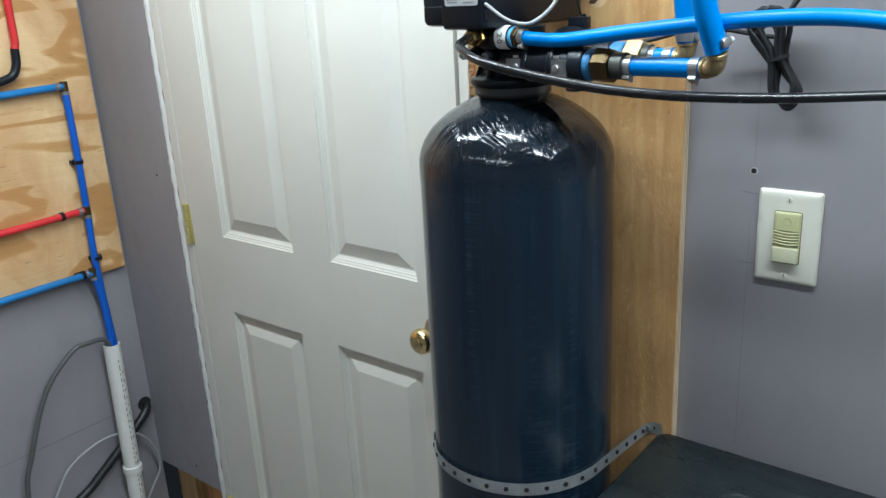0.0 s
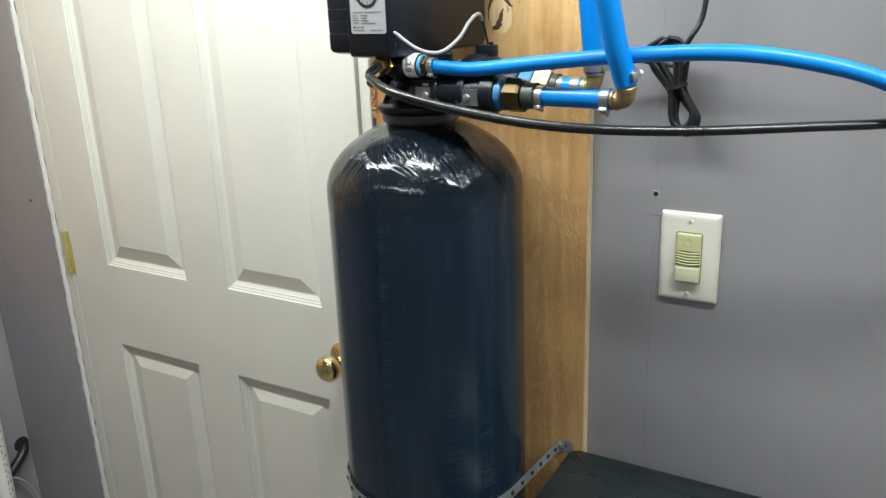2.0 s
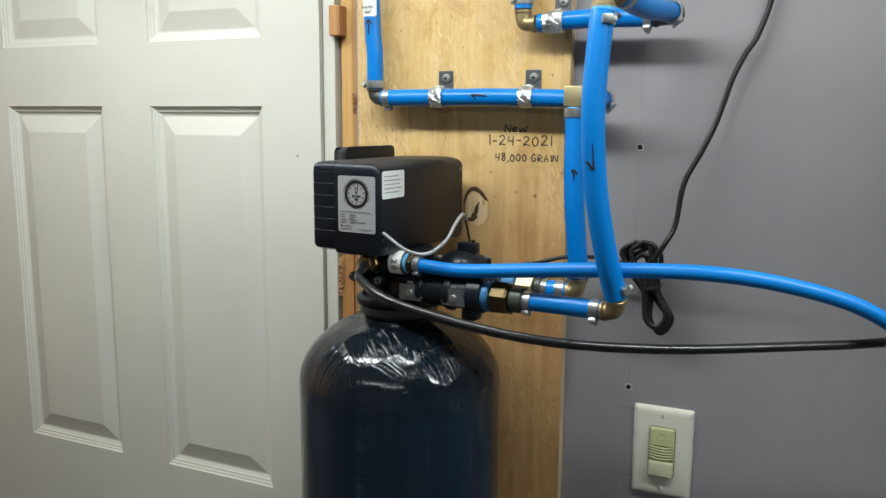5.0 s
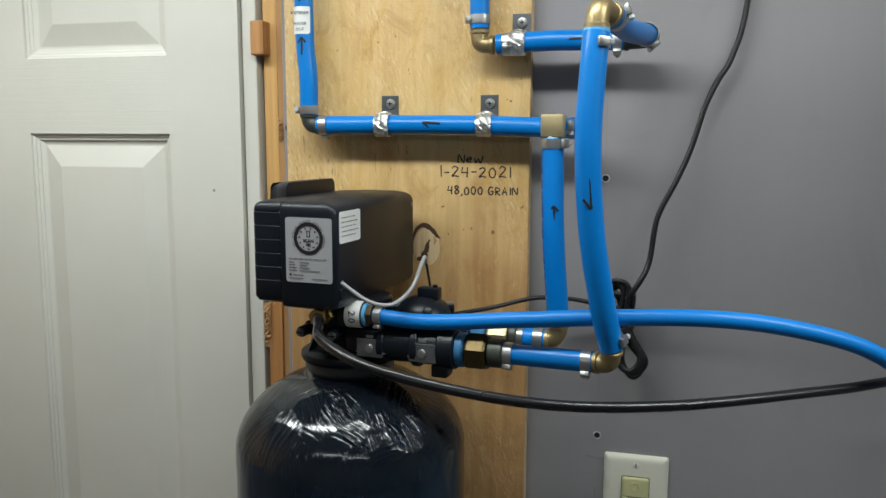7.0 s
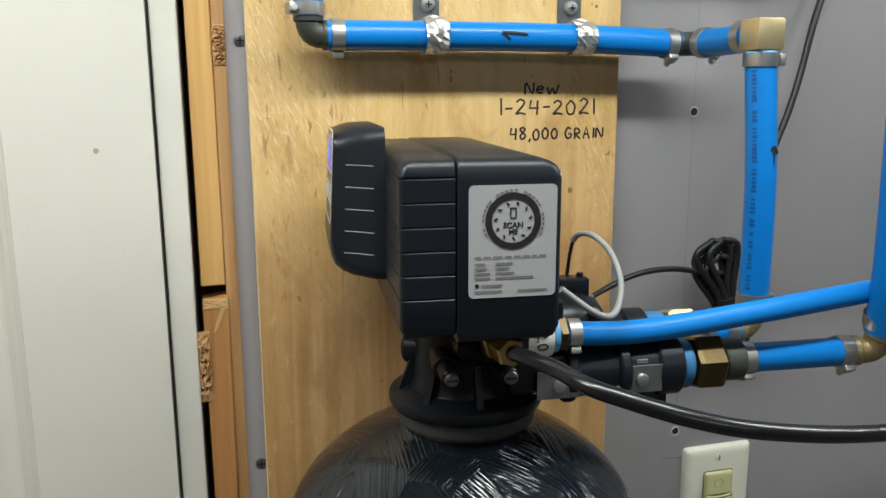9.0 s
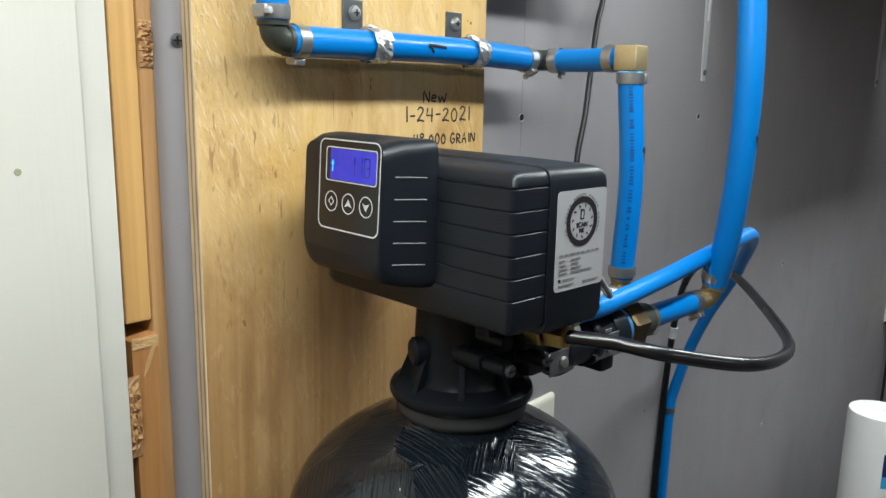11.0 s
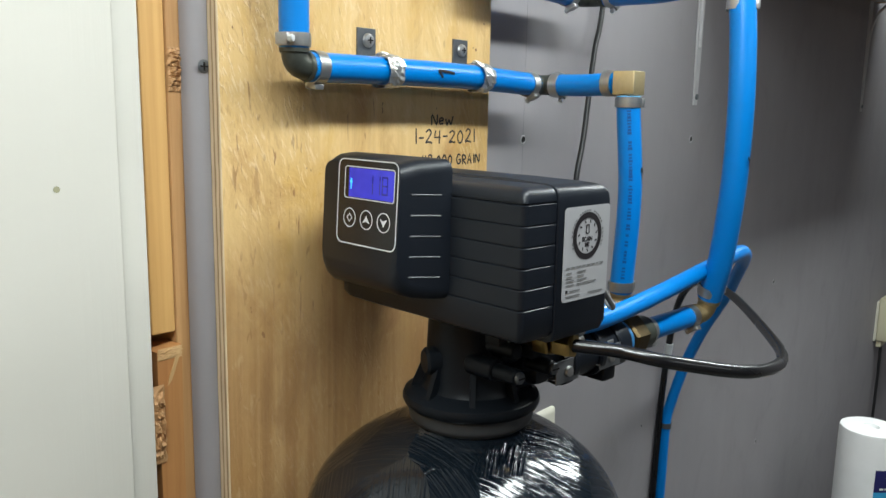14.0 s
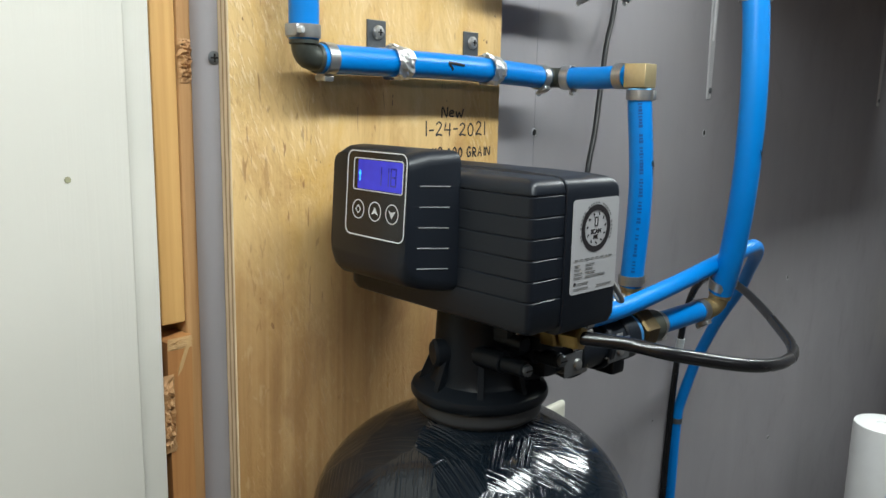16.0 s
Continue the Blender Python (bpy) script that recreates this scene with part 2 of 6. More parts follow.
def wound_tank(nt, b):
    """Black resin over filament: patches of straight glossy fibre that cross one another."""
    tc = nt.nodes.new("ShaderNodeTexCoord")
    cells = node(nt, "ShaderNodeTexVoronoi", Scale=27.0, Randomness=1.0)
    stretch = nt.nodes.new("ShaderNodeMapping")
    stretch.inputs["Scale"].default_value = (1, 1, 0.75)
    nt.links.new(tc.outputs["Object"], stretch.inputs["Vector"])
    nt.links.new(stretch.outputs[0], cells.inputs["Vector"])
    turn = nt.nodes.new("ShaderNodeVectorRotate")
    turn.rotation_type = "Z_AXIS"
    nt.links.new(tc.outputs["Object"], turn.inputs["Vector"])
    sep = nt.nodes.new("ShaderNodeSeparateColor")
    nt.links.new(cells.outputs["Color"], sep.inputs[0])
    ang = nt.nodes.new("ShaderNodeMath")
    ang.operation = "MULTIPLY"
    ang.inputs[1].default_value = 3.14159
    nt.links.new(sep.outputs[0], ang.inputs[0])
    nt.links.new(ang.outputs[0], turn.inputs["Angle"])
    squash = nt.nodes.new("ShaderNodeMapping")
    squash.inputs["Scale"].default_value = (560, 15, 22)
    nt.links.new(turn.outputs[0], squash.inputs["Vector"])
    fibre = ramp(nt, noise_tex(nt, squash.outputs[0], 1.0, 1, 0.4), [(0.36, (0,) * 3), (0.46, (0.5,) * 3), (0.58, (0.55,) * 3), (0.68, (1,) * 3)])
    rings = noise_tex(nt, coords(nt, (6, 6, 520)), 1.0, 4, 0.65)
    lumps = noise_tex(nt, coords(nt, (1, 1, 0.35)), 22, 3)
    # fibres cross on the dome, hoops run round the straight side
    sx = nt.nodes.new("ShaderNodeSeparateXYZ")
    nt.links.new(tc.outputs["Object"], sx.inputs[0])
    dome = nt.nodes.new("ShaderNodeMapRange")
    dome.inputs["From Min"].default_value, dome.inputs["From Max"].default_value = 1.26, 1.30
    nt.links.new(sx.outputs["Z"], dome.inputs["Value"])
    sheen = ramp(nt, noise_tex(nt, coords(nt, (26, 26, 1.6)), 1.0, 4, 0.6, 0.8), [(0.35, (0.08,) * 3), (0.65, (0.20,) * 3)])
    flat = ramp(nt, rings, [(0.0, (0.26,) * 3), (1.0, (0.74,) * 3)])
    h = mix(nt, dome.outputs[0], flat, fibre)
    # upright pale streaks in the colour stand in for smeared reflections
    sheen_streaks = noise_tex(nt, coords(nt, (34, 34, 1.3)), 1.0, 4, 0.6, 0.7)
    side = ramp(nt, sheen_streaks, [(0.36, (0.0060, 0.0135, 0.0250)), (0.56, (0.0085, 0.0185, 0.0320)), (0.70, (0.016, 0.030, 0.043))])
    # hoop glints painted as pale dashes in upright bands, plus uneven trails of resin
    band = ramp(nt, noise_tex(nt, coords(nt, (13, 13, 0.7)), 1.0, 3, 0.6, 0.6), [(0.56, (0,) * 3), (0.68, (1,) * 3)])
    dash = ramp(nt, noise_tex(nt, coords(nt, (38, 38, 330)), 1.0, 3, 0.6, 0.2), [(0.50, (0,) * 3), (0.66, (0.75,) * 3)])
    side = mix(nt, mix(nt, band, (0.0, 0.0, 0.0), dash), side, (0.026, 0.043, 0.060))
    run = ramp(nt, noise_tex(nt, coords(nt, (44, 44, 5.0)), 1.0, 5, 0.65, 1.6), [(0.62, (0,) * 3), (0.72, (0.4,) * 3)])
    side = mix(nt, run, side, (0.024, 0.042, 0.058))
    # sheen of the side is put into its colour, lighter than the dome's
    nt.links.new(mix(nt, dome.outputs[0], side, (0.0055, 0.0085, 0.0125)), b.inputs["Base Color"])
    nt.links.new(mix(nt, dome.outputs[0], sheen, ramp(nt, lumps, [(0.3, (0.045,) * 3), (0.7, (0.10,) * 3)])), b.inputs["Roughness"])
    b.inputs["Specular IOR Level"].default_value = 0.5
    patch = nt.nodes.new("ShaderNodeMath")
    patch.operation = "MULTIPLY"
    nt.links.new(cells.outputs["Distance"], patch.inputs[0])
    nt.links.new(dome.outputs[0], patch.inputs[1])
    bump(nt, b, lumps, 0.04, 0.004)
    bump(nt, b, patch.outputs[0], 0.14, 0.02)
    bump(nt, b, h, 1.0, 0.00036)


M = {}
M["drywall"] = material("drywall_paint", drywall_paint)
M["door"] = material("door_paint", door_paint)
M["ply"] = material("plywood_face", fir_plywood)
M["pine_ply"] = material("pine_plywood", plywood_face((0.80, 0.57, 0.31), (0.56, 0.31, 0.11), (0.40, 0.19, 0.06), (9, 2.2, 26)))
M["ply_edge"] = material("plywood_edge", ply_edge)
M["brown_stud"] = material("brown_stud", stud_wood((0.52, 0.30, 0.125), (0.37, 0.19, 0.070)))
M["honey_wood"] = material("honey_wood", stud_wood((0.66, 0.40, 0.145), (0.50, 0.275, 0.085)))
M["stud"] = material("fir_stud", stud_wood((0.50, 0.25, 0.085), (0.32, 0.13, 0.038)))
M["pale_wood"] = material("pale_wood", stud_wood((0.60, 0.40, 0.19), (0.42, 0.24, 0.09)))
M["dark_wood"] = material("dark_wood", stud_wood((0.16, 0.085, 0.04), (0.07, 0.035, 0.018)))
M["tank"] = material("wound_tank", wound_tank)
M["black"] = plain("black_plastic", (0.0065, 0.0088, 0.0135), 0.37, vary=0.2, scale=40, relief=0.10, dist=0.0003, spec=0.32)
# the same black with less gloss, standing in for shade under the housing
M["valve_black"] = plain("black_plastic_shaded", (0.0075, 0.0095, 0.0125), 0.36, vary=0.2, scale=40, relief=0.10, dist=0.0004, spec=0.15)
M["black_gloss"] = plain("black_gloss_panel", (0.008, 0.008, 0.010), 0.22, vary=0.1, relief=0.0)
M["brine"] = material("dark_polyethylene", scuffed_plastic)
M["rubber"] = plain("black_tubing", (0.006, 0.006, 0.007), 0.28, vary=0.2, relief=0.05)
M["cord"] = plain("black_cord", (0.012, 0.012, 0.013), 0.45, vary=0.2, relief=0.05)
M["grey_cable"] = plain("grey_cable", (0.30, 0.30, 0.30), 0.5)
M["dark_cable"] = plain("dark_grey_cable", (0.09, 0.09, 0.09), 0.5)
M["blue"] = plain("blue_polyethylene_pipe", (0.003, 0.178, 0.56), 0.36, vary=0.10, scale=16, relief=0.06, spec=0.4)
M["blue_pex"] = plain("blue_pex", (0.01, 0.10, 0.50), 0.4, vary=0.10)
M["pale_pex"] = plain("pale_blue_pex", (0.02, 0.17, 0.44), 0.38, vary=0.12)
M["red_pex"] = plain("red_pex", (0.62, 0.025, 0.03), 0.4, vary=0.10)
M["teflon"] = plain("blue_thread_tape", (0.12, 0.42, 0.75), 0.5, vary=0.25, scale=60)
M["foil"] = plain("crumpled_strap", (0.58, 0.59, 0.58), 0.30, 0.85, vary=0.25, scale=90, relief=0.3, dist=0.001)
M["brass"] = plain("brass", (0.46, 0.32, 0.115), 0.34, 1.0, vary=0.25, scale=50, relief=0.1)
M["aged_brass"] = plain("aged_brass", (0.105, 0.074, 0.034), 0.42, 0.9, vary=0.35, scale=60, relief=0.15)
M["dull_fitting"] = plain("tarnished_fitting", (0.055, 0.06, 0.05), 0.45, 0.4, vary=0.35, scale=50, relief=0.15)
M["steel"] = plain("stainless_band", (0.44, 0.44, 0.43), 0.36, 0.9, vary=0.2, scale=80, relief=0.1)
M["galv"] = plain("galvanised_strap", (0.56, 0.58, 0.58), 0.45, 0.45, vary=0.3, scale=70, relief=0.2)
M["dark_steel"] = plain("zinc_tab", (0.16, 0.17, 0.18), 0.4, 0.8, vary=0.3, scale=60)
M["hole"] = plain("dark_hollow", (0.012, 0.011, 0.011), 0.9, relief=0.0)
M["ivory"] = plain("ivory_plate", (0.68, 0.66, 0.56), 0.30, vary=0.03, relief=0.02)
M["almond"] = plain("almond_switch", (0.50, 0.49, 0.26), 0.32, vary=0.05, relief=0.02)
M["pale_almond"] = plain("pale_almond_rocker", (0.50, 0.50, 0.33), 0.36, vary=0.05, relief=0.02)
M["white_plastic"] = plain("white_plastic", (0.78, 0.77, 0.74), 0.4, vary=0.04, relief=0.03)
M["white_wire"] = plain("pale_grey_wire", (0.29, 0.29, 0.29), 0.4, vary=0.06, relief=0.02)
M["paper"] = plain("white_label", (0.78, 0.78, 0.76), 0.45, vary=0.03, relief=0.0)
M["silver"] = plain("silver_label", (0.41, 0.41, 0.425), 0.38, 0.25, vary=0.04, relief=0.0)
M["ink"] = plain("black_ink", (0.012, 0.010, 0.012), 0.5, vary=0.1, relief=0.0)
M["print"] = plain("grey_print", (0.14, 0.14, 0.14), 0.5, vary=0.1, relief=0.0)
M["line"] = plain("silver_print", (0.62, 0.63, 0.64), 0.4, vary=0.05, relief=0.0)
M["pvc"] = plain("white_pvc", (0.72, 0.70, 0.65), 0.38, vary=0.06, relief=0.03)
M["gold"] = plain("polished_brass", (0.74, 0.60, 0.32), 0.16, 1.0, vary=0.08, relief=0.0)
M["hinge"] = plain("brass_plated_hinge", (0.62, 0.55, 0.22), 0.35, 0.6, vary=0.2, relief=0.1)
M["foam"] = plain("caulk_bead", (0.70, 0.69, 0.66), 0.7, vary=0.1, scale=80, relief=0.6, dist=0.002)
M["filter"] = plain("white_spun_filter", (0.80, 0.80, 0.79), 0.75, vary=0.03, scale=90, relief=0.4, dist=0.001)
M["navy"] = plain("navy_label", (0.02, 0.02, 0.12), 0.35, relief=0.0)
M["sky_print"] = plain("sky_blue_label", (0.05, 0.35, 0.65), 0.35, relief=0.0)
M["beige"] = plain("beige_plastic", (0.60, 0.56, 0.40), 0.45, vary=0.05)
M["green"] = plain("dark_green_plastic", (0.06, 0.09, 0.065), 0.5, vary=0.15)
M["concrete"] = plain("concrete_floor", (0.22, 0.21, 0.20), 0.7, vary=0.25, scale=12, relief=0.4, dist=0.002)
M["ceiling"] = plain("white_ceiling", (0.42, 0.42, 0.41), 0.8, vary=0.05, relief=0.2)
M["enamel"] = plain("white_enamel", (0.75, 0.75, 0.74), 0.35, vary=0.03)
M["pencil"] = plain("pencil_mark", (0.18, 0.17, 0.19), 0.7, relief=0.0)
M["putty"] = plain("filler_patch", (0.50, 0.49, 0.50), 0.6, vary=0.08, scale=40, relief=0.2)
M["pale_brass"] = plain("pale_brass", (0.58, 0.47, 0.26), 0.38, 0.7, vary=0.15, scale=50, relief=0.1)
# shade of the switch's gaps, painted as dark olive
M["groove"] = plain("gap_shade_olive", (0.11, 0.105, 0.05), 0.6, relief=0.0)
# light caught on groove lips, painted as grey
M["ridge"] = plain("groove_glint_line", (0.20, 0.21, 0.22), 0.35, relief=0.0)
M["digit"] = plain("display_figure", (0.02, 0.02, 0.30), 0.3, relief=0.0)
M["blue_print"] = plain("dark_blue_print", (0.003, 0.075, 0.28), 0.45, relief=0.0)
M["dark_tape"] = plain("darkened_blue_tape", (0.03, 0.14, 0.30), 0.5, vary=0.3, scale=60)
M["knot_face"] = material("knot_face", stud_wood((0.80, 0.62, 0.37), (0.52, 0.33, 0.14)))
M["cast_brass"] = plain("cast_brass", (0.36, 0.275, 0.14), 0.42, 0.75, vary=0.25, scale=60, relief=0.2)
M["neck_grey"] = plain("grey_neck_ring", (0.045, 0.047, 0.05), 0.5)
M["torn_wood"] = material("torn_wood", stud_wood((0.56, 0.34, 0.155), (0.33, 0.17, 0.068)))
M["speck"] = plain("olive_speck", (0.30, 0.29, 0.18), 0.6)
M["clip_steel"] = plain("dull_clip_steel", (0.24, 0.25, 0.26), 0.38, 0.8, vary=0.3, scale=90, relief=0.2)
M["knot"] = plain("knot_bark", (0.075, 0.036, 0.016), 0.8, vary=0.4, scale=120, relief=0.6, dist=0.002)


def lcd_glow(nt, b):
    v = coords(nt)
    e = ramp(nt, noise_tex(nt, v, 40, 2), [(0.3, (0.03, 0.035, 0.55)), (0.7, (0.06, 0.06, 0.80))])
    b.inputs["Base Color"].default_value = (0.02, 0.02, 0.2, 1)
    b.inputs["Roughness"].default_value = 0.2
    nt.links.new(e, b.inputs["Emission Color"])
    b.inputs["Emission Strength"].default_value = 0.9


def led_glow(nt, b):
    b.inputs["Base Color"].default_value = (0.05, 0.3, 0.8, 1)
    b.inputs["Emission Color"].default_value = (0.03, 0.35, 1.0, 1)
    b.inputs["Emission Strength"].default_value = 2.0


def tube_glow(nt, b):
    b.inputs["Emission Color"].default_value = (1.0, 0.97, 0.92, 1)
    b.inputs["Emission Strength"].default_value = 3.0


M["lcd"] = material("lcd_backlight", lcd_glow)
M["led"] = material("led_lamp", led_glow)
M["tube"] = material("fluorescent_tube", tube_glow)


# ---- builders ----
def thing(name, label, category, at=(0, 0, 0), rz=0.0, group="", kind=""):
    ob = new(name)
    ob.empty_display_size = 0.05
    ob.location, ob.rotation_euler = at, (0, 0, radians(rz))
    return tagged(ob, label, category, group, kind)


def part(name, bm, mat, parent=None, label="", smooth=None):
    """Links a bmesh, given in metres of the place (or of its turned thing), as one mesh under a thing or a part."""
    root = parent
    while root is not None and root.parent is not None:
        root = root.parent
    if root is not None and not root.rotation_euler.z:
        bmesh.ops.translate(bm, verts=bm.verts, vec=-Vector(root.location))
    bmesh.ops.recalc_face_normals(bm, faces=bm.faces)
    me = bpy.data.meshes.new(name)
    bm.to_mesh(me)
    bm.free()
    for m in mat if isinstance(mat, (list, tuple)) else [mat]:
        me.materials.append(M[m])
    if smooth is not None:
        me.shade_smooth()
        me.set_sharp_from_angle(angle=radians(smooth))
    ob = new(name, me)
    ob.parent = parent
    return tagged(ob, label) if label else ob


def solo(name, bm, mat, label, category, kind="", group="", smooth=None):
    return tagged(part(name, bm, mat, None, "", smooth), label, category, group, kind)


def box(lo, hi, bevel=0.0, seg=2, bm=None):
    bm = bm or bmesh.new()
    made = bmesh.ops.create_cube(bm, size=1.0)["verts"]
    for v in made:
        v.co = Vector([lo[i] + (v.co[i] + 0.5) * (hi[i] - lo[i]) for i in range(3)])
    if bevel:
        edges = list({e for v in made for e in v.link_edges})
        bmesh.ops.bevel(bm, geom=edges, offset=bevel, segments=seg, affect="EDGES", profile=0.5)
    return bm


def frame_of(axis):
    z = Vector(axis).normalized()
    x = z.orthogonal().normalized()
    return x, z.cross(x), z


def lathe(profile, origin=(0, 0, 0), axis=(0, 0, 1), seg=32, bm=None, cap=True):
    """Turns (radius, height) pairs about an axis."""
    bm = bm or bmesh.new()
    x, y, z = frame_of(axis)
    o = Vector(origin)
    rings = []
    for r, h in profile:
        rings.append([bm.verts.new(o + z * h + (x * math.cos(a) + y * math.sin(a)) * max(r, 1e-5)) for a in [2 * math.pi * i / seg for i in range(seg)]])
    for a, b in zip(rings, rings[1:]):
        for i in range(seg):
            bm.faces.new((a[i], a[(i + 1) % seg], b[(i + 1) % seg], b[i]))
    if cap:
        bm.faces.new(rings[0])
        bm.faces.new(rings[-1])
    return bm


def rod(p, q, r, seg=20, bevel=0.0, bm=None):
    p, q = Vector(p), Vector(q)
    n = (q - p).length
    prof = [(r, 0), (r, n)] if not bevel else [(r - bevel, 0), (r, bevel), (r, n - bevel), (r - bevel, n)]
    return lathe(prof, p, q - p, seg, bm)


def hexnut(p, q, r, bm=None):
    n = (Vector(q) - Vector(p)).length
    return lathe([(r * 0.9, 0), (r, n * 0.12), (r, n * 0.88), (r * 0.9, n)], p, Vector(q) - Vector(p), 6, bm)


def spline(pts, n=10):
    P = [Vector(p) for p in pts]
    P = [2 * P[0] - P[1]] + P + [2 * P[-1] - P[-2]]
    out = []
    for i in range(1, len(P) - 2):
        a, b, c, d = P[i - 1:i + 3]
        for k in range(n):
            u = k / n
            out.append(0.5 * ((2 * b) + (c - a) * u + (2 * a - 5 * b + 4 * c - d) * u * u + (3 * b - a - 3 * c + d) * u ** 3))
    return out + [P[-2]]


def tube(pts, r, seg=14, n=10, curve=True, bm=None):
    """A round tube swept along points; r is a radius or one radius per swept point."""
    bm = bm or bmesh.new()
    line = spline(pts, n) if curve else [Vector(p) for p in pts]
    tang = [(line[min(i + 1, len(line) - 1)] - line[max(i - 1, 0)]).normalized() for i in range(len(line))]
    x = tang[0].orthogonal().normalized()
    rings = []
    for i, (p, t) in enumerate(zip(line, tang)):
        x = (x - t * x.dot(t)).normalized()
        y = t.cross(x)
        rings.append([bm.verts.new(p + (x * math.cos(a) + y * math.sin(a)) * r) for a in [2 * math.pi * k / seg for k in range(seg)]])
    for a, b in zip(rings, rings[1:]):
        for i in range(seg):
            bm.faces.new((a[i], a[(i + 1) % seg], b[(i + 1) % seg], b[i]))
    bm.faces.new(rings[0])
    bm.faces.new(rings[-1])
    return bm


def bend(p, q, s, r, k=0.7):
    """Points of a rounded corner at q between p and s."""
    p, q, s = Vector(p), Vector(q), Vector(s)
    a, b = (p - q).normalized() * r, (s - q).normalized() * r
    return [q + a * (1 - u) ** 2 + b * u ** 2 for u in [i / 6 for i in range(7)]]


def rounded(x0, x1, y0, y1, r, seg=5):
    out = []
    for cx, cy, a0 in ((x1 - r, y1 - r, 0), (x0 + r, y1 - r, 90), (x0 + r, y0 + r, 180), (x1 - r, y0 + r, 270)):
        for i in range(seg + 1):
            a = radians(a0 + 90 * i / seg)
            out.append((cx + r * math.cos(a), cy + r * math.sin(a)))
    return out


def loft(loops, bm=None, cap=True):
    """Joins loops of equal length; each is a list of points."""
    bm = bm or bmesh.new()
    rings = [[bm.verts.new(p) for p in l] for l in loops]
    n = len(rings[0])
    for a, b in zip(rings, rings[1:]):
        for i in range(n):
            bm.faces.new((a[i], a[(i + 1) % n], b[(i + 1) % n], b[i]))
    if cap:
        bm.faces.new(rings[0])
        bm.faces.new(rings[-1])
    return bm


def slab_z(x0, x1, y0, y1, levels, r=0.008):
    """A rounded upright block; levels are (height, inset)."""
    return loft([[(x, y, z) for x, y in rounded(x0 + i, x1 - i, y0 + i, y1 - i, max(0.001, r - i * 0.6))] for z, i in levels])


def plate(centre, right, up, w, h, t, r=0.002, bevel=0.0):
    """A thin rounded plate; right x up points out of its face."""
    c, u, v = Vector(centre), Vector(right).normalized(), Vector(up).normalized()
    n = u.cross(v)
    loops = []
    for d, i in ((0, 0), (t - bevel, 0), (t, bevel)) if bevel else ((0, 0), (t, 0)):
        loops.append([c + u * x + v * y + n * d for x, y in rounded(-w / 2 + i, w / 2 - i, -h / 2 + i, h / 2 - i, max(r - i * 0.5, 0.0004))])
    return loft(loops)


def outline(centre, right, up, w, h, r, width, t):
    """A thin raised rounded-rectangle line."""
    c, u, v = Vector(centre), Vector(right).normalized(), Vector(up).normalized()
    n = u.cross(v)
    A, B = rounded(-w / 2, w / 2, -h / 2, h / 2, r), rounded(-w / 2 + width, w / 2 - width, -h / 2 + width, h / 2 - width, max(r - width, 0.0005))
    put = lambda L, d: [c + u * x + v * y + n * d for x, y in L]
    bm = loft([put(A, 0), put(A, t), put(B, t), put(B, 0)], cap=False)
    return bm


def ring_flat(centre, right, up, r0, r1, t, seg=40):
    c, u, v = Vector(centre), Vector(right).normalized(), Vector(up).normalized()
    n = u.cross(v)
    put = lambda r, d: [c + (u * math.cos(a) + v * math.sin(a)) * r + n * d for a in [2 * math.pi * i / seg for i in range(seg)]]
    return loft([put(r1, 0), put(r1, t), put(r0, t), put(r0, 0)], cap=False)


def lettering(name, body, size, centre, right, up, mat, parent, label="", lean=0.0, thick=0.0002, spread=1.0, bold=0.0):
    """Raised letters centred at a point, reading along right."""
    cu = bpy.data.curves.new(name, "FONT")
    cu.body, cu.size, cu.extrude, cu.align_x, cu.align_y, cu.shear, cu.space_character = body, size, thick, "CENTER", "CENTER", lean, spread
    cu.offset, cu.resolution_u = bold, 3
    tmp = new("tmp", cu)
    bpy.context.view_layer.update()
    me = bpy.data.meshes.new_from_object(tmp.evaluated_get(bpy.context.evaluated_depsgraph_get()))
    bpy.data.objects.remove(tmp)
    bpy.data.curves.remove(cu)
    u, v = Vector(right).normalized(), Vector(up).normalized()
    m = Matrix((u, v, u.cross(v))).transposed().to_4x4()
    m.translation = Vector(centre)
    me.transform(m)
    bm = bmesh.new()
    bm.from_mesh(me)
    bpy.data.meshes.remove(me)
    return part(name, bm, mat, parent, label)


def bars(name, rows, centre, right, up, height, mat, parent, t=0.0003, label=""):
    """Lines of print too small to read: rows of (offset up, [(from, to), ...])."""
    c, u, v = Vector(centre), Vector(right).normalized(), Vector(up).normalized()
    n = u.cross(v)
    bm = bmesh.new()
    for dy, spans in rows:
        for a, b in spans:
            q = [bm.verts.new(c + u * x + v * (dy + y) + n * t) for x, y in ((a, -height / 2), (b, -height / 2), (b, height / 2), (a, height / 2))]
            bm.faces.new(q)
    return part(name, bm, mat, parent, label)


def words(a, b, rng, lo=0.002, hi=0.006, gap=0.0012):
    out, x = [], a
    while x < b - lo:
        w = min(rng.uniform(lo, hi), b - x)
        out.append((x, x + w))
        x += w + gap
    return out


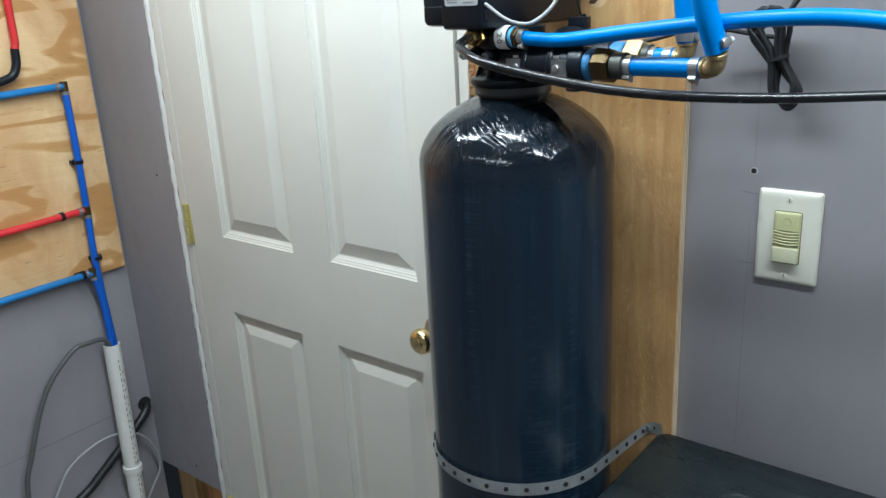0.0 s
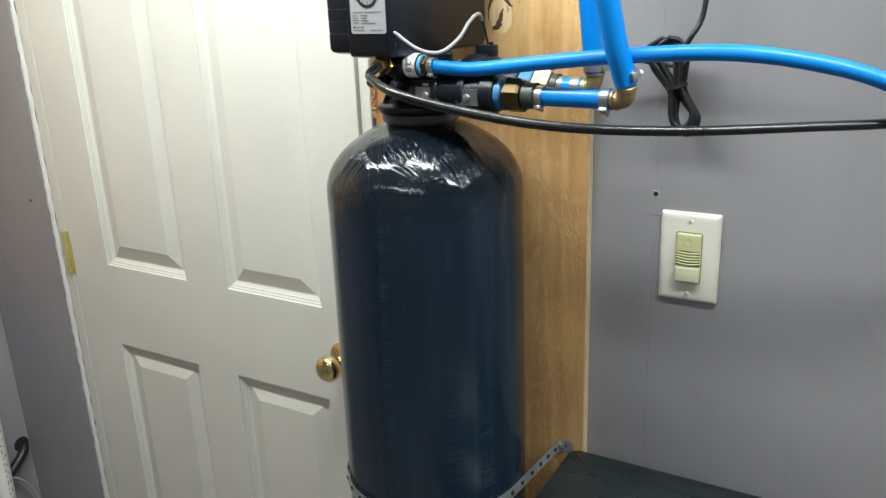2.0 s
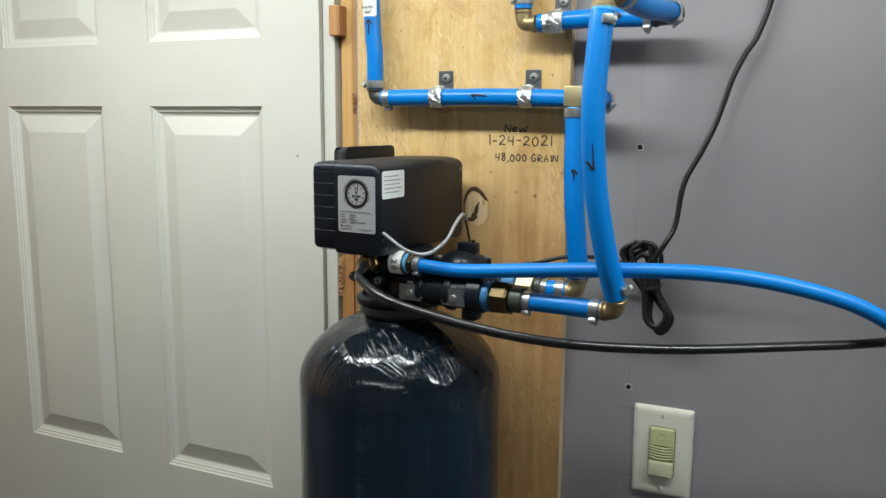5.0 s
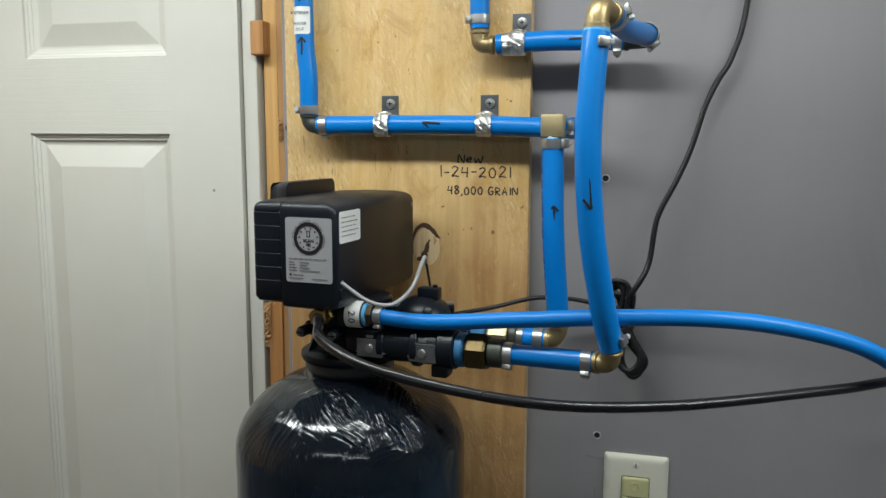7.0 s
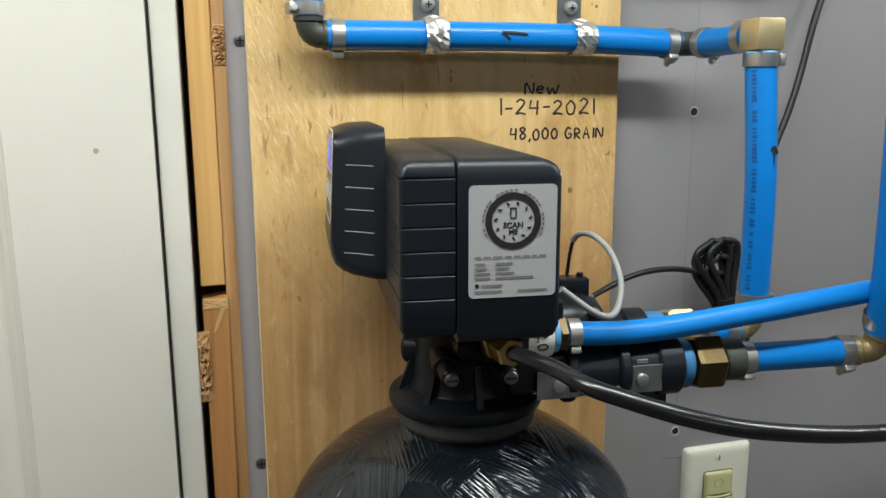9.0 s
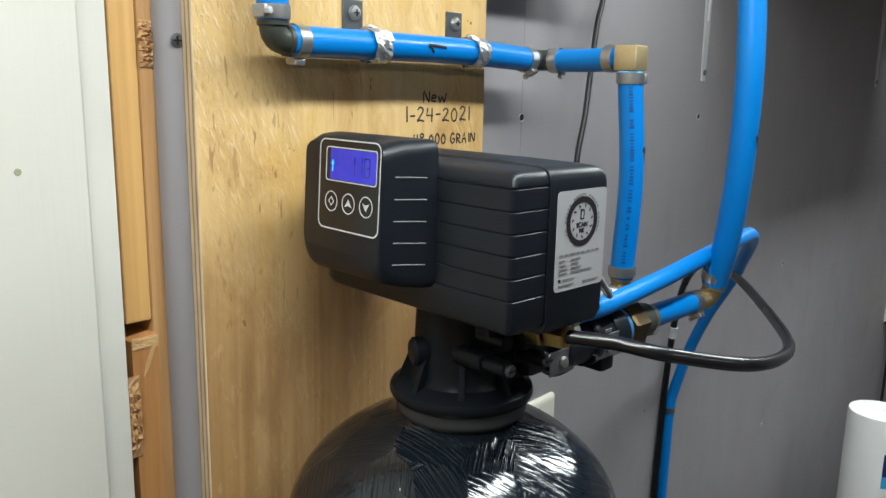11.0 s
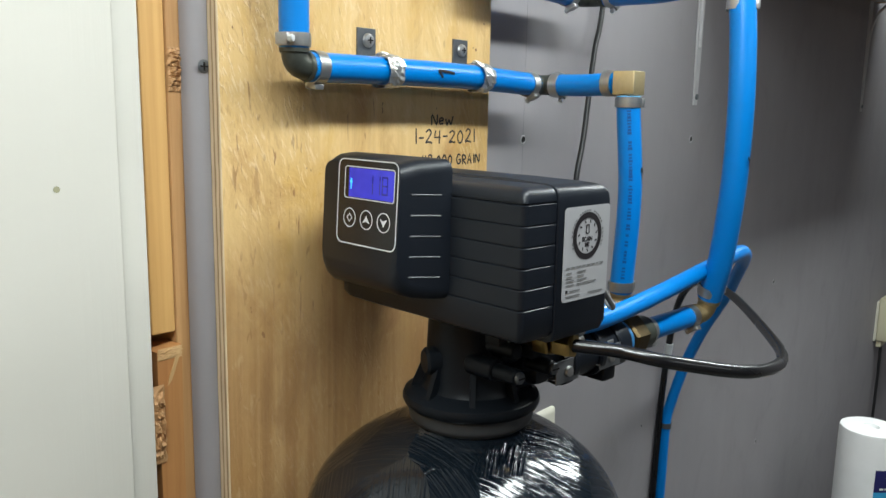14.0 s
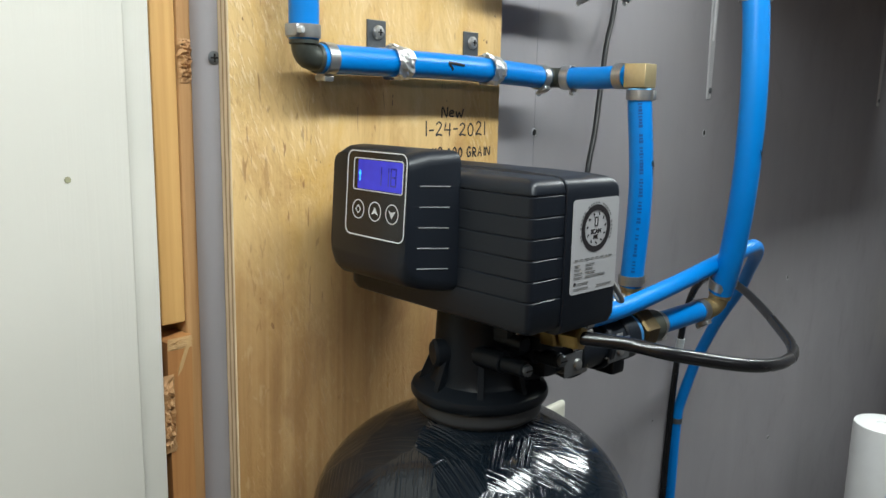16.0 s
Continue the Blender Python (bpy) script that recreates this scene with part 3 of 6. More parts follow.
def hose_clamp(at, axis, r, parent, screw=(0, -1, 0), width=0.0095):
    """A worm-drive band round a pipe with its screw housing."""
    at, z = Vector(at), Vector(axis).normalized()
    s = Vector(screw)
    s = (s - z * s.dot(z)).normalized()
    t = z.cross(s)
    bm = lathe([(r + 0.0002, -width / 2), (r + 0.0012, -width / 2), (r + 0.0014, 0), (r + 0.0012, width / 2), (r + 0.0002, width / 2)], at, z, 28, cap=False)
    band = part("hose_clamp", bm, "steel", parent, "stainless worm-drive hose clamp", 40)
    c = at + s * (r + 0.0030)
    hb = bmesh.new()
    box((-0.0055, -0.0024, -width / 2 + 0.0004), (0.005, 0.0020, width / 2 - 0.0004), 0.0010, 2, hb)
    m = Matrix((t, s, z)).transposed().to_4x4()
    m.translation = c
    bmesh.ops.transform(hb, matrix=m, verts=hb.verts)
    part("screw_housing", hb, "steel", band, "", 40)
    lathe([(0.0026, 0), (0.0028, 0.001), (0.0028, 0.0034), (0.0022, 0.004)], c + t * 0.0052, t, 6, sc := bmesh.new())
    part("screw", sc, "galv", band, "", 40)
    return band


def arrow_mark(centre, right, up, n, length, mat, parent, barbs=2):
    """A hand-drawn arrow pointing along up, with one barb or two."""
    c, u, v, n = Vector(centre), Vector(right).normalized(), Vector(up).normalized(), Vector(n).normalized()
    bm = bmesh.new()
    for (x0, y0), (x1, y1) in (((0, -length / 2), (0.0004, length / 2)), ((0, length / 2), (-length * 0.24, length * 0.18)), ((0, length / 2), (length * 0.25, length * 0.2)))[:barbs + 1]:
        a, b = c + u * x0 + v * y0 + n * 0.0003, c + u * x1 + v * y1 + n * 0.0003
        tube([a, (a + b) / 2 + u * 0.0003, b], 0.0012, 6, 3, bm=bm)
    # ink lies flat on the round pipe
    for w in bm.verts:
        d, side = (w.co - c).dot(n), (w.co - c).dot(u)
        w.co += n * (0.0002 - 0.85 * d - side * side / 0.024)
    return part("arrow_mark", bm, mat, parent, "black marker arrow")

# ---- the room ----
WEST, EAST, SOUTH, TOP = -1.30, 2.60, -2.50, 2.16
solo("floor", box((WEST - 0.1, SOUTH - 0.1, -0.1), (EAST + 0.1, 0.15, 0.0)), "concrete", "bare grey concrete floor of the utility room", "floor", "structure")
solo("ceiling", box((WEST - 0.1, SOUTH - 0.1, TOP), (EAST + 0.1, 0.15, TOP + 0.1)), "ceiling", "plain white painted ceiling", "ceiling", "structure")
solo("wall_south", box((WEST - 0.1, SOUTH - 0.1, 0), (EAST + 0.1, SOUTH, TOP)), "drywall", "grey-lavender painted drywall", "wall", "structure")
solo("wall_east", box((EAST, SOUTH, 0), (EAST + 0.1, 0.0, TOP)), "drywall", "grey-lavender painted drywall", "wall", "structure")
solo("wall_west", box((WEST - 0.1, SOUTH, 0), (WEST, 0.0, TOP)), "drywall", "grey-lavender painted drywall behind a plywood panel", "wall", "structure")

DOOR_L, DOOR_R, DOOR_T = -0.985, -0.204, 2.02
SHEET = 0.0127
wall = tagged(new("wall_north"), "grey-lavender painted drywall with a door opening", "wall", kind="structure")
b = bmesh.new()
edge = [(-0.1495, SHEET), (-0.1486, 0.0080), (-0.1462, 0.0045), (-0.1425, 0.0015), (-0.1380, 0.0), (EAST, 0.0), (EAST, SHEET)]
loft([[(x, y, z) for x, y in edge] for z in (0.0, TOP)], b)
part("drywall_sheet", b, "drywall", wall, "drywall sheet with a rounded paper edge", 40)
part("drywall_sheet", box((WEST, 0, 0.287), (-1.036, SHEET, TOP), 0.0012, 1), "drywall", wall, "drywall strip cut short above the floor")
part("drywall_sheet", box((-1.036, 0, DOOR_T + 0.035), (-0.1500, SHEET, TOP)), "drywall", wall)
# added sheet closing the wall, dark so the jamb gap reads as shade
part("backing", box((WEST - 0.1, 0.14, 0), (EAST + 0.1, 0.18, TOP)), "dark_wood", wall)
part("stud", box((-0.1594, SHEET + 0.001, 0), (-0.10, 0.10, TOP - 0.002), 0.002), "brown_stud", wall, "brown fir stud beside the door frame")
part("stud", box((-1.12, SHEET + 0.001, 0), (-1.045, 0.10, TOP - 0.002), 0.002), "stud", wall)
# shims driven between stud and frame
part("shim", box((-0.1790, 0.0150, 1.4345), (-0.1598, 0.040, 2.0), 0.0012), "honey_wood", wall, "long honey-coloured wooden shim beside the door frame")
b = bmesh.new()
fr = [(-0.1765, 0.95), (-0.1606, 0.95), (-0.1590, 1.372), (-0.1582, 1.4255), (-0.1785, 1.4225), (-0.1785, 1.335)]
loft([[(x, y, z) for x, z in fr] for y in (0.035, 0.0108, 0.0100)], b)
part("shim", b, "stud", wall, "broken end of a wooden shim")
part("shim", box((-0.1875, -0.004, 1.7215), (-0.1690, 0.02, 1.7640), 0.002), "stud", wall, "short wooden wedge")
b = bmesh.new()
loft([[(x, y, z) for x, z in ((-0.1600, 1.4190), (-0.1630, 1.4190), (-0.1690, 1.4040), (-0.1712, 1.3955), (-0.1680, 1.3990), (-0.1650, 1.4060))] for y in (0.0104, 0.0092)], b)
part("splinter", b, "pale_wood", wall, "pale split splinter on the shim")


def torn(x0, x1, z0, z1, y, amp, mat, label, seed):
    """A patch of torn wood fibre."""
    nx, nz = 9, 34
    bm = bmesh.new()
    g = []
    for i in range(nx):
        g.append([])
        for k in range(nz):
            u, w = i / (nx - 1), k / (nz - 1)
            edge = min(u, 1 - u, w, 1 - w) * 5
            d = amp * min(1, edge) * (0.5 + noise.noise(Vector((u * 6 + seed, w * 15, seed))) + 0.6 * noise.noise(Vector((u * 14, w * 40, seed + 3))))
            x = x0 + u * (x1 - x0) + 0.0015 * noise.noise(Vector((w * 9, seed, 0)))
            g[i].append(bm.verts.new((x, y - d, z0 + w * (z1 - z0))))
    for i in range(nx - 1):
        for k in range(nz - 1):
            bm.faces.new((g[i][k], g[i + 1][k], g[i + 1][k + 1], g[i][k + 1]))
    return part("torn_grain", bm, mat, wall, label)


torn(-0.1850, -0.1745, 1.337, 1.398, 0.0090, 0.0046, "torn_wood", "frayed edge of the broken shim", 1)
torn(-0.1783, -0.1584, 1.4160, 1.4250, 0.0096, 0.0008, "pale_wood", "pale split face of the broken shim", 4)
torn(-0.1594, -0.1492, 1.612, 1.643, 0.0128, 0.0046, "torn_wood", "rough torn grain on the stud", 7)
# blocking seen below the short strip
part("block", box((-1.28, 0.03, 0.10), (-1.20, 0.12, 0.285), 0.003), "pale_wood", wall)
part("block", box((-1.075, 0.004, 0.0), (-1.04, 0.05, 0.30), 0.003), "stud", wall)


# screws, holes and pencil marks of the long wall
def dimple(x, z, r=0.0042, y=0.0):
    b = lathe([(r, 0.0), (r * 0.9, 0.0009), (r * 0.5, 0.0010)], (x, y + 0.0002, z), (0, -1, 0), 16)
    hole = part("nail_hole", b, "hole", wall, "", 30)
    if r > 0.0034:
        rim = [(r * 1.0, 0.0), (r * 1.15, 0.0007 * (1 + 0.3 * noise.noise(Vector((x, z, 1))))), (r * 1.38, 0.0)]
        part("chipped_rim", lathe(rim, (x + r * 0.08, y, z - r * 0.12), (0, -1, 0), 14, cap=False), "putty", hole, "pale chipped edge of the hole", 60)
    return hole


for x, z, r in ((0.261, 1.572, 0.0036), (0.260, 1.261, 0.0036), (0.697, 1.566, 0.004), (1.128, 1.281, 0.004), (1.106, 0.956, 0.0035), (0.594, 1.140, 0.0010), (-1.13, 0.33, 0.003), (-1.09, 1.12, 0.003)):
    dimple(x, z, r)


def drywall_screw(x, z):
    s = part("screw", lathe([(0.0, -0.0006), (0.0046, -0.0004), (0.0050, 0.0003), (0.0028, 0.0009)], (x, 0, z), (0, -1, 0), 18), "dark_steel", wall, "dark drywall screw head", 30)
    c = box((x - 0.0030, -0.0014, z - 0.0006), (x + 0.0030, -0.0008, z + 0.0006))
    box((x - 0.0006, -0.0014, z - 0.0030), (x + 0.0006, -0.0008, z + 0.0030), bm=c)
    part("cross_slot", c, "hole", s)


drywall_screw(-0.1385, 1.630)
drywall_screw(-0.1385, 1.280)
# a pencilled plumb line through the screws, and level ticks for the switch
b = bmesh.new()
box((0.2591, -0.0002, 0.87), (0.2596, 0.0002, 1.195), bm=b)
box((0.2607, -0.0002, 1.265), (0.2610, 0.0002, 1.80), bm=b)
for z, x0, x1 in ((1.2325, 0.2465, 0.2690), (1.1395, 0.2455, 0.2690)):
    tube([(x0, -0.0001, z + 0.0012), ((x0 + x1) / 2, -0.0001, z + 0.0003), (x1, -0.0001, z)], 0.0005, 6, 3, bm=b)
part("pencil_line", b, "pencil", wall)

# ---- the door ----
door = tagged(new("door_1"), "closed white six-panel moulded door with wood-grain texture", "door", kind="structure")
PX = ((-0.869, -0.640), (-0.533, -0.311))
PZ = ((0.235, 0.826), (1.004, 1.622), (1.724, 1.925))
xs = [DOOR_L + 0.003, PX[0][0], PX[0][1], PX[1][0], PX[1][1], DOOR_R - 0.0025]
zs = [0.012, PZ[0][0], PZ[0][1], PZ[1][0], PZ[1][1], PZ[2][0], PZ[2][1], DOOR_T]
b = bmesh.new()
grid = [[b.verts.new((x, 0.0, z)) for z in zs] for x in xs]
for i in range(5):
    for k in range(7):
        if not (i in (1, 3) and k in (1, 3, 5)):
            b.faces.new((grid[i][k], grid[i + 1][k], grid[i + 1][k + 1], grid[i][k + 1]))
rim = [grid[i][0] for i in range(6)] + [grid[5][k] for k in range(1, 8)] + [grid[i][7] for i in range(4, -1, -1)] + [grid[0][k] for k in range(6, 0, -1)]
back = [b.verts.new(v.co + Vector((0, 0.035, 0))) for v in rim]
for i in range(len(rim)):
    j = (i + 1) % len(rim)
    b.faces.new((rim[i], rim[j], back[j], back[i]))
b.faces.new(back)
part("slab", b, "door", door)
for x0, x1 in PX:
    for z0, z1 in PZ:
        loops = []
        for inset, depth in ((0, 0), (0.0010, 0.0032), (0.0044, 0.0042), (0.0050, 0.0058), (0.0088, 0.0070), (0.0094, 0.0086), (0.0140, 0.0112), (0.0165, 0.0115), (0.0440, 0.0030), (0.0455, 0.0026)):
            loops.append([(x0 + inset, depth, z0 + inset), (x1 - inset, depth, z0 + inset), (x1 - inset, depth, z1 - inset), (x0 + inset, depth, z1 - inset)])
        bm = loft(loops, cap=False)
        bm.faces.new([v for v in bm.verts][-4:])
        part("panel", bm, "door", door)
# frame of the door: jambs flush with the slab, stop behind
part("jamb", box((DOOR_R, 0.0062, 0), (-0.1842, 0.11, DOOR_T + 0.03), 0.0015), "door", door, "white door jamb edge")
part("jamb", box((-1.012, -0.001, 0), (DOOR_L, 0.11, DOOR_T + 0.03), 0.0015), "door", door, "white door jamb edge")
part("head_jamb", box((-1.012, -0.001, DOOR_T + 0.004), (-0.182, 0.11, DOOR_T + 0.03), 0.0015), "door", door)
part("stop", box((-0.22, 0.036, 0), (-0.2045, 0.05, DOOR_T)), "door", door)
# ragged caulk between hinge jamb and drywall
b = bmesh.new()
n = 260
line = [Vector((-1.026 + 0.003 * noise.noise(Vector((0, 0, i * 0.31))), 0.0015, 0.26 + i * (TOP - 0.3) / n)) for i in range(n)]
prev = None
for i, p in enumerate(line):
    w = 0.0078 + 0.0045 * noise.noise(Vector((3, 1, i * 0.23)))
    h = 0.0035 + 0.002 * noise.noise(Vector((9, 1, i * 0.5)))
    row = [b.verts.new(p + Vector((dx * w, -h * k, 0))) for dx, k in ((-1, -0.4), (-0.55, 0.8), (0.1, 1.0), (0.6, 0.5), (1.05, -0.4))]
    if prev:
        for q in range(4):
            b.faces.new((prev[q], prev[q + 1], row[q + 1], row[q]))
    prev = row
part("caulk", b, "foam", door, "rough white caulk bead along the frame", 60)
for zc in (0.245, 1.017, 1.79):
    h = part("hinge", box((-1.004, -0.0022, zc - 0.047), (-0.978, 0.001, zc + 0.047), 0.0012), "hinge", door, "brass-plated door hinge smeared with paint")
    for k in range(5):
        z0 = zc - 0.047 + k * 0.0188
        part("knuckle", rod((-0.991, -0.0045, z0 + 0.0006), (-0.991, -0.0045, z0 + 0.0182), 0.0052, 14, 0.0006), "hinge", h, "", 30)
knob = part("knob", lathe([(0.0300, 0), (0.0300, 0.004), (0.026, 0.0075), (0.0115, 0.010), (0.0098, 0.022), (0.012, 0.030), (0.0205, 0.037), (0.0232, 0.045), (0.0225, 0.054), (0.0175, 0.0600), (0.0115, 0.0618), (0.0108, 0.0610)], (-0.268, 0, 0.918), (0, -1, 0), 36), "gold", door, "polished brass door knob", 40)
part("button", lathe([(0.0108, 0.0), (0.0108, 0.0035), (0.0085, 0.0045), (0.004, 0.0048)], (-0.268, -0.0602, 0.918), (0, -1, 0), 20), "gold", knob, "", 40)
part("speck", rod((-0.248, 0.0003, 1.548), (-0.248, -0.0004, 1.548), 0.0022, 8), "speck", door)

# ---- plywood backing board ----
PLY_L, PLY_R, PLY_T = -0.1348, 0.1745, 0.018
board = tagged(new("plywood_panel"), "varnished plywood panel screwed to drywall, with handwriting", "panel")
bow = [(PLY_L, -0.0122), (PLY_L + 0.0006, -0.0130), (-0.105, -0.0158), (-0.070, -0.0175), (-0.045, -PLY_T), (PLY_R - 0.0008, -PLY_T), (PLY_R, -PLY_T + 0.0008)]
bm = loft([[(x, y, z) for x, y in bow + [(PLY_R, -0.0004), (PLY_L, -0.0004)]] for z in (0.30, 2.13)])
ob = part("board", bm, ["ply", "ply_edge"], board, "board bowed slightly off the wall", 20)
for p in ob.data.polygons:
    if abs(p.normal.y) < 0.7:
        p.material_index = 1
# knot: pale swirled face under a dark brow of bark, with a torn eye
kc = Vector((0.0505, -PLY_T - 0.0003, 1.487))


def bark(points, widths):
    """A flat ragged streak of bark along points (across, up) from the knot's middle."""
    line = spline([(x, 0, z) for x, z in points], 6)
    bm, prev = bmesh.new(), None
    for i, p in enumerate(line):
        u = i / (len(line) - 1) * (len(widths) - 1)
        k = min(int(u), len(widths) - 2)
        w = (widths[k] + (widths[k + 1] - widths[k]) * (u - k)) * (1 + 0.35 * noise.noise(Vector((i * 0.7, points[0][0] * 90, 2))))
        t = (line[min(i + 1, len(line) - 1)] - line[max(i - 1, 0)]).normalized()
        side = Vector((-t.z, 0, t.x)) * w * 0.5
        row = [bm.verts.new(kc + p + side * q + Vector((0, -0.0003 if q == 0 else 0.0, 0))) for q in (-1, 0, 1)]
        if prev:
            for q in (0, 1):
                bm.faces.new((prev[q], prev[q + 1], row[q + 1], row[q]))
        prev = row
    return bm


face_bm = lathe([(1.0, 0.0), (0.96, 0.6), (0.80, 0.40), (0.66, 0.8), (0.50, 0.5), (0.34, 0.9), (0.1, 0.7)], (0, 0, 0), (0, -1, 0), 28)
bmesh.ops.scale(face_bm, vec=(0.0165, 0.0006, 0.0235), verts=face_bm.verts)
bmesh.ops.translate(face_bm, vec=(kc.x, -PLY_T + 0.0001, kc.z - 0.001), verts=face_bm.verts)
part("knot_face", face_bm, "knot_face", board, "pale oval knot", 60)
part("knot_brow", bark([(-0.0175, -0.010), (-0.0180, 0.006), (-0.0130, 0.0200), (-0.0040, 0.0255), (0.0060, 0.0205), (0.0130, 0.0125), (0.0175, 0.0100)], (0.0008, 0.0022, 0.0045, 0.0060, 0.0052, 0.0040, 0.0010)), "knot", board, "dark brow of bark over the knot")
part("knot_crack", bark([(0.0170, 0.0120), (0.0165, 0.0020), (0.0178, -0.0080), (0.0160, -0.0200), (0.0070, -0.0290)], (0.0016, 0.0012, 0.0010, 0.0008, 0.0004)), "torn_wood", board)
part("knot_eye", bark([(0.0035, 0.0080), (0.0010, 0.0020), (-0.0010, -0.0060), (-0.0055, -0.0150), (-0.0125, -0.0165)], (0.0020, 0.0050, 0.0095, 0.0090, 0.0030)), "knot", board, "dark torn hollow in the knot")
part("knot_eye", bark([(0.0080, 0.0120), (0.0105, 0.0070), (0.0090, 0.0020)], (0.0010, 0.0036, 0.0010)), "torn_wood", board)
up, right = (0, 0, 1), (1, 0, 0)
STROKES = {
    "N": [(0, 0, 0.05, 1, 0.55, 0.05, 0.62, 1)], "e": [(0.05, 0.35, 0.5, 0.42, 0.4, 0.66, 0.1, 0.55, 0.1, 0.12, 0.5, 0.08)],
    "w": [(0, 0.6, 0.15, 0, 0.38, 0.5, 0.6, 0, 0.85, 0.85)], "1": [(0.1, 1.05, 0.12, -0.05)], "-": [(0, 0.5, 0.42, 0.52)],
    "2": [(0.02, 0.8, 0.25, 1, 0.5, 0.8, 0.3, 0.42, 0, 0.02, 0.25, 0.08, 0.58, 0.0)], "0": [(0.28, 1, 0.02, 0.6, 0.12, 0.05, 0.42, 0.05, 0.52, 0.6, 0.28, 1)],
    "4": [(0.1, 1, 0, 0.45, 0.55, 0.45), (0.48, 1.0, 0.45, -0.05)], "8": [(0.5, 0.85, 0.25, 1, 0.05, 0.8, 0.5, 0.3, 0.25, 0, 0.05, 0.25, 0.5, 0.85)],
    ",": [(0.12, 0.05, 0.02, -0.28)], "G": [(0.5, 0.85, 0.2, 1, 0, 0.45, 0.2, 0.02, 0.5, 0.15, 0.5, 0.45, 0.25, 0.42)],
    "R": [(0.05, 0, 0.05, 1, 0.45, 0.85, 0.4, 0.55, 0.08, 0.5, 0.55, 0)], "A": [(0, 0, 0.28, 1, 0.55, 0), (0.12, 0.38, 0.45, 0.38)], "I": [(0.15, 1, 0.13, 0)], " ": [],
}


def handwriting(body, x0, z0, width, height, label, seed):
    """Marker strokes, letter by letter, between x0 and x0 + width."""
    r = random.Random(seed)
    adv = [0.36 if c in "1,I" else 0.62 if c == "-" else 1.02 if c == "w" else 0.45 if c == " " else 0.80 for c in body]
    k, x = width / (sum(adv) - 0.2), x0
    bm = bmesh.new()
    for c, a in zip(body, adv):
        dz, h = r.uniform(-0.05, 0.05) * height, height * r.uniform(0.92, 1.06)
        for s in STROKES[c]:
            pts = [(x + s[i] * k * 1.0, -PLY_T - 0.0001, z0 + dz + s[i + 1] * h) for i in range(0, len(s), 2)]
            tube(pts, 0.0009, 6, 3, len(pts) > 3, bm)
        x += a * k
    bmesh.ops.scale(bm, vec=(1, 0.4, 1), space=Matrix.Translation((0, PLY_T, 0)), verts=bm.verts)
    return part("handwriting", bm, "ink", board, label)


handwriting("New", 0.089, 1.5885, 0.030, 0.0095, "handwritten word New", 1)
handwriting("1-24-2021", 0.0665, 1.5715, 0.0865, 0.0120, "handwritten date 1-24-2021", 2)
handwriting("48,000 GRAIN", 0.0765, 1.5510, 0.0845, 0.0092, "handwritten note 48,000 GRAIN", 5)

# ---- water softener ----
AX, AY = -0.0015, -0.1445


def local(p):
    """A place in the room, in the softener's own turned axes."""
    return Matrix.Rotation(radians(5), 4, "Z") @ (Vector(p) - Vector((AX, AY, 0)))


soft = thing("water_softener", "black fibreglass water softener tank with a digital control valve", "water softener", (AX, AY, 0), -5.0)
prof = [(0.09, 0.0), (0.126, 0.004), (0.1285, 0.02), (0.1285, 0.19), (0.1265, 0.20)]
part("base_boot", lathe(prof, seg=64), "black", soft, "black plastic base of the tank", 30)
R = 0.1262
dome = [(R, 0.19), (R + 0.0010, 0.6), (R + 0.0012, 1.0), (R + 0.0004, 1.258), (R + 0.0010, 1.268), (R + 0.0006, 1.2785)]
for i in range(1, 15):
    a = i / 14 * radians(71)
    lift = max(0.0, (i / 14 * 71 - 40) / 31)
    dome.append((0.0010 + R * math.cos(a) ** 0.98, 1.2785 + 0.0880 * math.sin(a) + 0.0038 * lift * lift))
dome += [(0.0425, 1.3675), (0.0420, 1.378)]
part("tank", lathe(dome, (-0.0015, 0.0042, 0), seg=96), "tank", soft, "black resin-wound fibreglass tank with glossy fibres", 60)
part("neck_ring", lathe([(0.0430, 1.3640), (0.0478, 1.3680), (0.0486, 1.3705), (0.0486, 1.3775), (0.044, 1.3785)], seg=48), "neck_grey", soft, "grey ring under the valve", 40)
prof = [(0.040, 1.3772), (0.0490, 1.3776), (0.0520, 1.3795), (0.0535, 1.3825), (0.0536, 1.3850), (0.0526, 1.3876), (0.0500, 1.3892), (0.0440, 1.3912), (0.0398, 1.3930), (0.0375, 1.3970), (0.0366, 1.4040), (0.0355, 1.4200), (0.0348, 1.4360), (0.0340, 1.4480), (0.032, 1.456)]
body = part("valve_body", lathe(prof, seg=48), "valve_black", soft, "black moulded valve body", 35)
for a in range(0, 360, 45):
    ca, sa = math.cos(radians(a)), math.sin(radians(a))
    b = bmesh.new()
    for s in (-1, 1):
        o = Vector((-sa, ca, 0)) * 0.0022 * s
        for r, z in ((0.030, 1.390), (0.0475, 1.3900), (0.0372, 1.4160), (0.030, 1.4160)):
            b.verts.new(Vector((r * ca, r * sa, z)) + o)
    b.verts.ensure_lookup_table()
    v = b.verts
    for f in ((0, 1, 2, 3), (4, 5, 6, 7), (0, 1, 5, 4), (1, 2, 6, 5), (2, 3, 7, 6), (3, 0, 4, 7)):
        b.faces.new([v[i] for i in f])
    part("rib", b, "valve_black", body)
